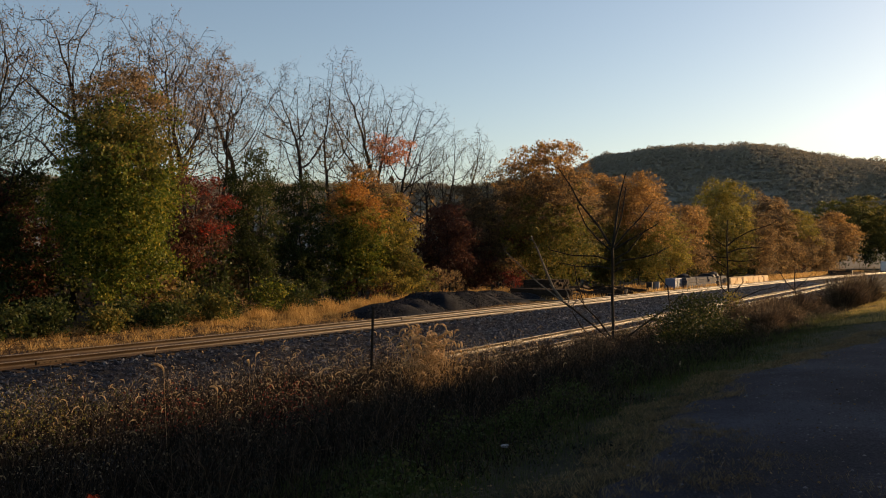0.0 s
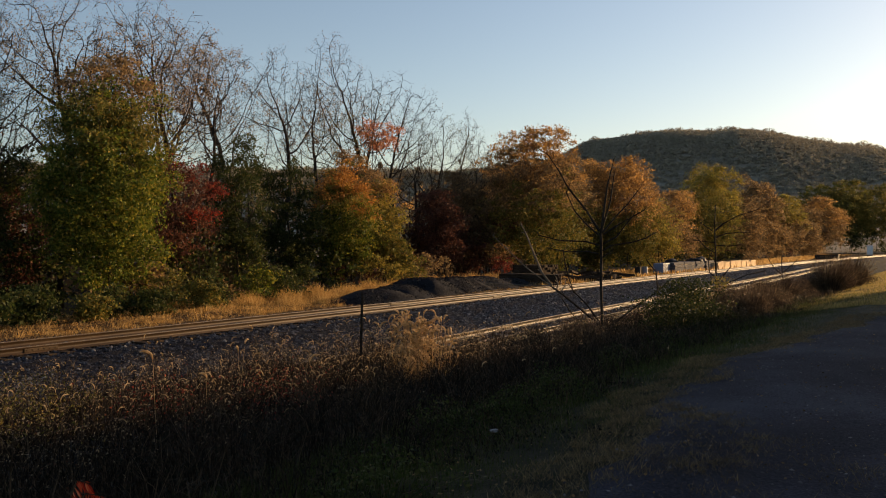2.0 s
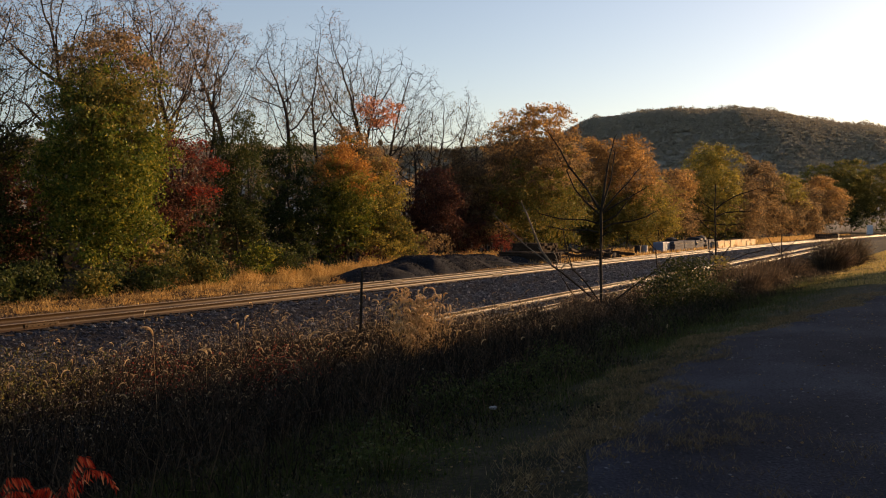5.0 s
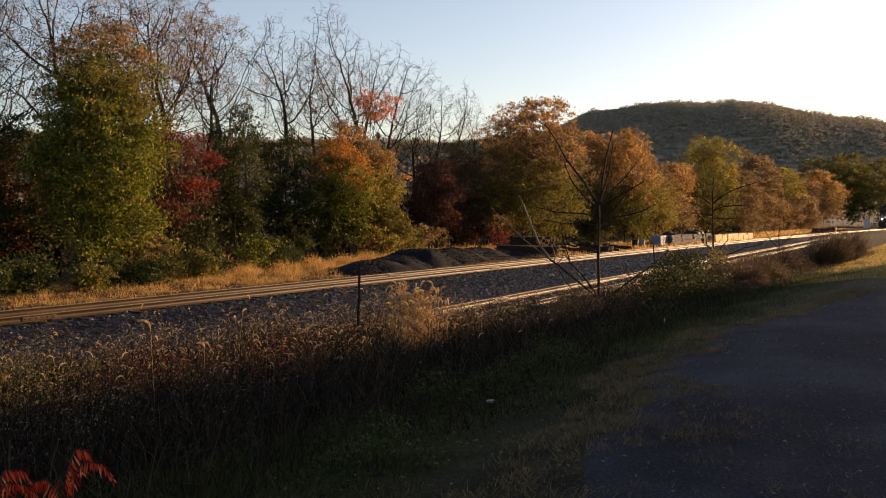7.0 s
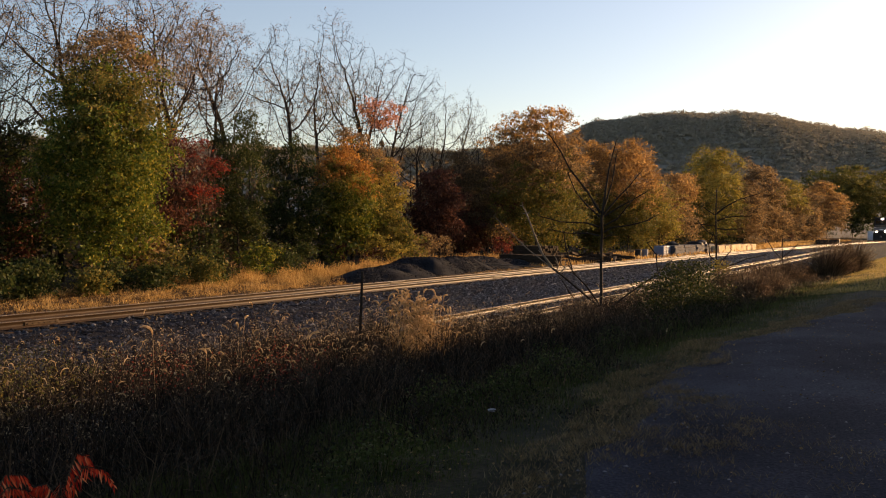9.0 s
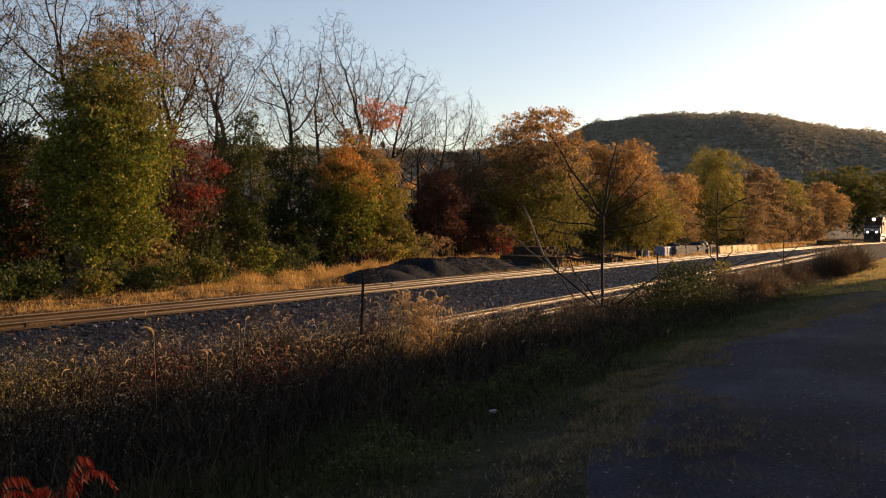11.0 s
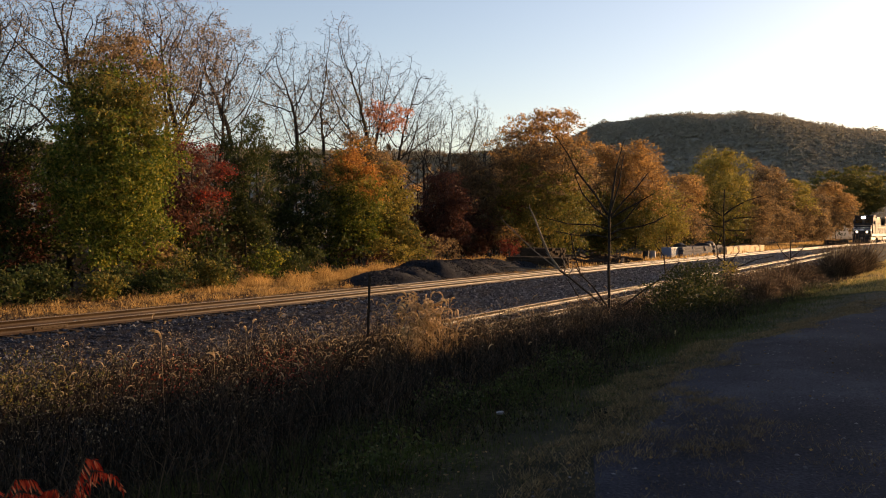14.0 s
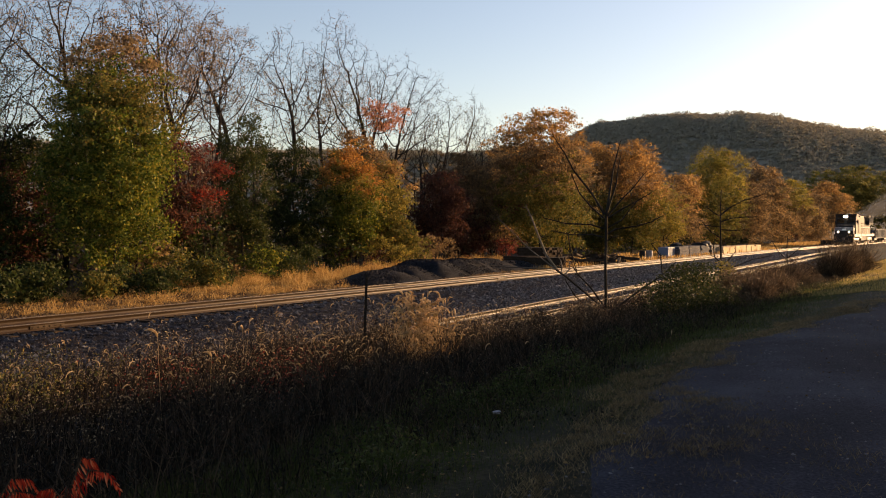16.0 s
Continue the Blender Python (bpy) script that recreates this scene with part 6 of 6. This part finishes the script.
def truck(parent, y, axles=3, gap=1.85):
    tr = part("truck_frame", bm_box(-1.25, -1.0, y - gap * (axles - 1) / 2 - 0.6, y + gap * (axles - 1) / 2 + 0.6, 0.55, 0.95, 0.06), M_STEEL, parent)
    part("side_frame", bm_box(1.0, 1.25, y - gap * (axles - 1) / 2 - 0.6, y + gap * (axles - 1) / 2 + 0.6, 0.55, 0.95, 0.06), M_STEEL, tr)
    for k in range(axles):
        yy = y + (k - (axles - 1) / 2) * gap
        for s in (-1, 1):
            part("journal_box", bm_box(s * 1.13 - 0.16, s * 1.13 + 0.16, yy - 0.2, yy + 0.2, 0.35, 0.7, 0.04), M_STEEL, tr)
            part("spring", bm_tube((s * 1.13, yy + 0.4, 0.5), (s * 1.13, yy + 0.4, 0.95), 0.1, n=10), M_STEEL, tr)
        wheelset(parent, yy)


def locomotive(label):
    """A heavy six-axle road locomotive; its nose looks along -y, the railhead is z = 0."""
    t = thing("locomotive", 0, 0, 0, label=label, category="locomotive", group="locomotives")
    part("underframe", bm_box(-1.5, 1.5, 0.6, 21.6, 1.15, 1.55, 0.03), M_BLACK, t)
    part("pilot", bm_prism([(0.25, 0.18), (0.6, 0.12), (0.9, 0.2), (0.9, 1.55), (0.55, 1.55), (0.5, 0.7)], -1.45, 1.45), M_BLACK, t, "black snow plow and pilot plate")
    part("coupler", bm_box(-0.15, 0.15, -0.15, 0.6, 0.72, 1.02, 0.05), M_STEEL, t)
    part("rear_coupler", bm_box(-0.15, 0.15, 21.6, 22.2, 0.72, 1.02, 0.05), M_STEEL, t)
    part("nose", bm_prism([(0.85, 1.55), (0.85, 2.45), (1.1, 2.85), (2.3, 3.05), (2.3, 1.55)], -1.35, 1.35), M_BLACK, t)
    part("nose_band", bm_box(-1.36, 1.36, 0.82, 2.2, 2.06, 2.42, 0.01), M_GREY, t, "pale grey band across the nose")
    part("nose_emblem", bm_box(-0.3, 0.3, 0.80, 0.83, 2.12, 2.36), M_WHITE, t, "plain white emblem plate")
    cab = part("cab", bm_prism([(2.3, 1.55), (2.05, 3.05), (2.35, 4.0), (2.7, 4.35), (4.7, 4.45), (4.7, 1.55)], -1.52, 1.52), M_BLACK, t)
    part("cab_roof", bm_box(-1.56, 1.56, 2.55, 4.75, 4.36, 4.55, 0.06), M_BLACK, cab)
    for s in (-1, 1):
        part("windscreen", bm_box(s * 0.75 - 0.55, s * 0.75 + 0.55, 2.12, 2.16, 3.2, 3.85), M_DARKGLASS, cab)
        part("side_window", bm_box(s * 1.525 - 0.02, s * 1.525 + 0.02, 2.9, 4.2, 3.05, 3.75), M_DARKGLASS, cab)
        part("number_board", bm_box(s * 0.95 - 0.35, s * 0.95 + 0.35, 2.28, 2.34, 4.02, 4.26), M_DARKGLASS, cab)
        part("mirror", bm_box(s * 1.66 - 0.1, s * 1.66 + 0.1, 2.7, 2.74, 3.2, 3.6), M_BLACK, cab)
    hl = part("headlight_housing", bm_box(-0.32, 0.32, 2.2, 2.5, 4.05, 4.35, 0.04), M_BLACK, t)
    for s in (-0.14, 0.14):
        part("headlight", bm_tube((s, 2.15, 4.2), (s, 2.22, 4.2), 0.125, n=16), M_LIGHT, hl, "glaring headlight")
    for s in (-0.8, 0.8):
        h = part("ditch_light_housing", bm_box(s - 0.17, s + 0.17, 0.5, 0.75, 1.72, 2.02, 0.03), M_BLACK, t)
        part("ditch_light", bm_tube((s, 0.44, 1.87), (s, 0.52, 1.87), 0.105, n=16), M_LIGHT, h, "glaring ditch light")
    part("long_hood", bm_box(-0.95, 0.95, 4.7, 20.6, 1.55, 4.05, 0.08), M_BLACK, t)
    part("inverter_cabinet", bm_box(-1.5, 1.5, 4.72, 7.2, 1.56, 4.1, 0.06), M_BLACK, t)
    part("brake_blister", bm_box(-1.25, 1.25, 8.0, 11.8, 3.2, 4.35, 0.1), M_BLACK, t)
    part("exhaust_stack", bm_box(-0.45, 0.45, 12.4, 13.2, 4.04, 4.5, 0.03), M_STEEL, t)
    part("radiator", bm_prism([(15.6, 3.1), (15.2, 4.5), (20.4, 4.5), (20.4, 3.1)], -1.5, 1.5), M_BLACK, t)
    for k in range(4):
        part("roof_fan", bm_tube((0, 16.0 + k * 1.2, 4.5), (0, 16.0 + k * 1.2, 4.6), 0.5, n=18), M_STEEL, t)
    for k in range(13):
        for s in (-1, 1):
            part("hood_door", bm_box(s * 0.965 - 0.02, s * 0.965 + 0.02, 7.4 + k * 0.62, 7.96 + k * 0.62, 1.75, 3.1, 0.008), M_BLACK, t)
    for s in (-1, 1):
        part("walkway_edge", bm_box(s * 1.5 - 0.03, s * 1.5 + 0.03, 0.9, 21.4, 1.18, 1.58), M_GREY, t, "pale sill stripe")
        part("handrail", bm_tube((s * 1.48, 5.0, 2.55), (s * 1.48, 21.2, 2.55), 0.022, n=6), M_WHITE, t)
        part("front_rail", bm_tube((s * 1.4, 0.72, 1.5), (s * 1.4, 0.72, 2.6), 0.022, n=6), M_WHITE, t)
        for k in range(10):
            part("stanchion", bm_tube((s * 1.48, 5.0 + k * 1.8, 1.5), (s * 1.48, 5.0 + k * 1.8, 2.55), 0.018, n=6), M_WHITE, t)
        for k in range(4):
            part("step", bm_box(s * 1.42 - 0.1, s * 1.42 + 0.1, 0.95, 1.5, 0.4 + 0.28 * k, 0.43 + 0.28 * k), M_STEEL, t)
        part("air_reservoir", bm_tube((s * 1.2, 7.2, 1.0), (s * 1.2, 9.0, 1.0), 0.17, n=12), M_STEEL, t)
    part("front_handrail", bm_tube((-1.4, 0.72, 2.55), (1.4, 0.72, 2.55), 0.02, n=6), M_WHITE, t)
    for k in range(6):
        part("grille", bm_box(-1.535, -1.5, 15.5 + k * 0.8, 16.15 + k * 0.8, 3.25, 4.3, 0.01), M_DARKGLASS, t)
        part("grille", bm_box(1.5, 1.535, 15.5 + k * 0.8, 16.15 + k * 0.8, 3.25, 4.3, 0.01), M_DARKGLASS, t)
    for sd in (-1, 1):
        part("cab_door", bm_box(sd * 1.53 - 0.02, sd * 1.53 + 0.02, 4.3, 4.68, 1.75, 3.7, 0.01), M_DARKGLASS, t)
        part("sand_box", bm_box(sd * 1.1 - 0.3, sd * 1.1 + 0.3, 0.95, 1.6, 1.56, 2.0, 0.03), M_BLACK, t)
    part("fuel_tank", bm_prism([(8.6, 0.55), (8.4, 1.15), (14.0, 1.15), (13.8, 0.55)], -1.35, 1.35), M_BLACK, t)
    part("horn", bm_tube((0.4, 3.2, 4.62), (0.4, 3.8, 4.62), 0.1, 0.04, 10), M_STEEL, t)
    part("bell", bm_tube((-0.5, 5.5, 4.1), (-0.5, 5.5, 4.3), 0.16, 0.06, 12), M_STEEL, t)
    part("antenna", bm_box(-0.2, 0.2, 3.4, 3.9, 4.55, 4.62, 0.02), M_WHITE, t)
    truck(t, 4.4)
    truck(t, 17.8)
    return t


def gondola_car(label):
    """A low-sided open car."""
    t = thing("gondola_car", 0, 0, 0, label=label, category="rail car", group="gondola cars")
    L = 16.0
    part("floor", bm_box(-1.45, 1.45, 0.5, L - 0.5, 1.05, 1.2), M_GONDOLA, t)
    for s in (-1, 1):
        part("side_wall", bm_box(s * 1.5 - 0.04, s * 1.5 + 0.04, 0.4, L - 0.4, 1.05, 2.35, 0.01), M_GONDOLA, t)
        part("top_chord", bm_box(s * 1.52 - 0.08, s * 1.52 + 0.08, 0.35, L - 0.35, 2.3, 2.46, 0.02), M_GONDOLA, t)
        part("side_sill", bm_box(s * 1.52 - 0.07, s * 1.52 + 0.07, 0.4, L - 0.4, 0.9, 1.1, 0.02), M_GONDOLA, t)
        for k in range(11):
            part("rib", bm_box(s * 1.58 - 0.05, s * 1.58 + 0.05, 0.9 + k * 1.42, 1.02 + k * 1.42, 1.1, 2.3), M_GONDOLA, t)
    for y in (0.42, L - 0.42):
        part("end_wall", bm_box(-1.46, 1.46, y - 0.05, y + 0.05, 1.05, 2.35, 0.01), M_GONDOLA, t)
    part("centre_sill", bm_box(-0.25, 0.25, -0.2, L + 0.2, 0.7, 1.05), M_STEEL, t)
    truck(t, 2.0, 2, 1.75)
    truck(t, L - 2.0, 2, 1.75)
    return t


def exhaust_smoke():
    """Thin exhaust above the engines, built of faint rigid puffs."""
    m = bpy.data.materials.new("thin_smoke")
    m.use_nodes = True
    n, l = m.node_tree.nodes, m.node_tree.links
    d, tp, mx = n.new("ShaderNodeBsdfDiffuse"), n.new("ShaderNodeBsdfTransparent"), n.new("ShaderNodeMixShader")
    tl, add = n.new("ShaderNodeBsdfTranslucent"), n.new("ShaderNodeMixShader")
    d.inputs[0].default_value = tl.inputs[0].default_value = (0.42, 0.44, 0.47, 1)
    add.inputs[0].default_value = 0.5
    l.new(d.outputs[0], add.inputs[1]), l.new(tl.outputs[0], add.inputs[2])
    mx.inputs[0].default_value = 0.03
    l.new(tp.outputs[0], mx.inputs[1]), l.new(add.outputs[0], mx.inputs[2])
    l.new(mx.outputs[0], n["Material Output"].inputs[0])
    t = thing("exhaust_smoke", 0, 0, 0, label="thin grey exhaust smoke above the locomotives", category="smoke")
    rng = random.Random(8)
    for k in range(30):
        u = k / 29
        bm = bmesh.new()
        bmesh.ops.create_icosphere(bm, subdivisions=3, radius=1)
        sx = 0.55 + 0.75 * u + rng.uniform(0, 0.3)
        for v in bm.verts:
            v.co *= 1 + 0.45 * noise.noise(v.co * 1.5 + Vector((k, 0, 0)))
            v.co = Vector((v.co.x * sx * 1.25, v.co.y * sx, v.co.z * sx * 0.9))
        bmesh.ops.translate(bm, verts=bm.verts, vec=(rng.uniform(-0.8, 1.0) * (0.3 + 1.6 * u) + 6.5 * u, 12.8 + 9 * u, 4.7 + 2.6 * u + rng.uniform(-0.9, 1.2) * (0.2 + 1.3 * u)))
        o = part("puff", bm, m, t, smooth=True)
        o.visible_shadow = False
    return t


lead = locomotive("black diesel locomotive with blazing headlights")
for bit in lead.children_recursive:          # the full height of a wide-cab road engine
    bit.data.transform(Matrix.Diagonal((1, 1, 1.08, 1)))
cars = [gondola_car("low blue-grey steel gondola car")]
for _ in range(4):
    cars.append(copy_thing(cars[0], pose(0, 0, 0)))
smoke = exhaust_smoke()


def train_front(t):
    """How far along the line the leading nose stands at t seconds."""
    return 248.0 - 5.0 * t - 0.06 * t * t


def train_rows(offset, length):
    rows = []
    for k in range(17):
        y0 = train_front(float(k)) + offset
        a, b = y0 + length * 0.2, y0 + length * 0.8
        xa, xb = float(main_x(a)), float(main_x(b))
        h = math.atan2(xb - xa, b - a)
        x0 = xa - math.tan(h) * (a - y0)
        rows.append((float(k), pose(x0, y0, 0, 0, 0, -math.degrees(h))))
    return rows


def motions():
    walk(lead, train_rows(0.0, 22.0))
    for k, c in enumerate(cars):
        walk(c, train_rows(22.4 + 16.5 * k, 16.0))
    walk(smoke, train_rows(0.0, 22.0))


motions()
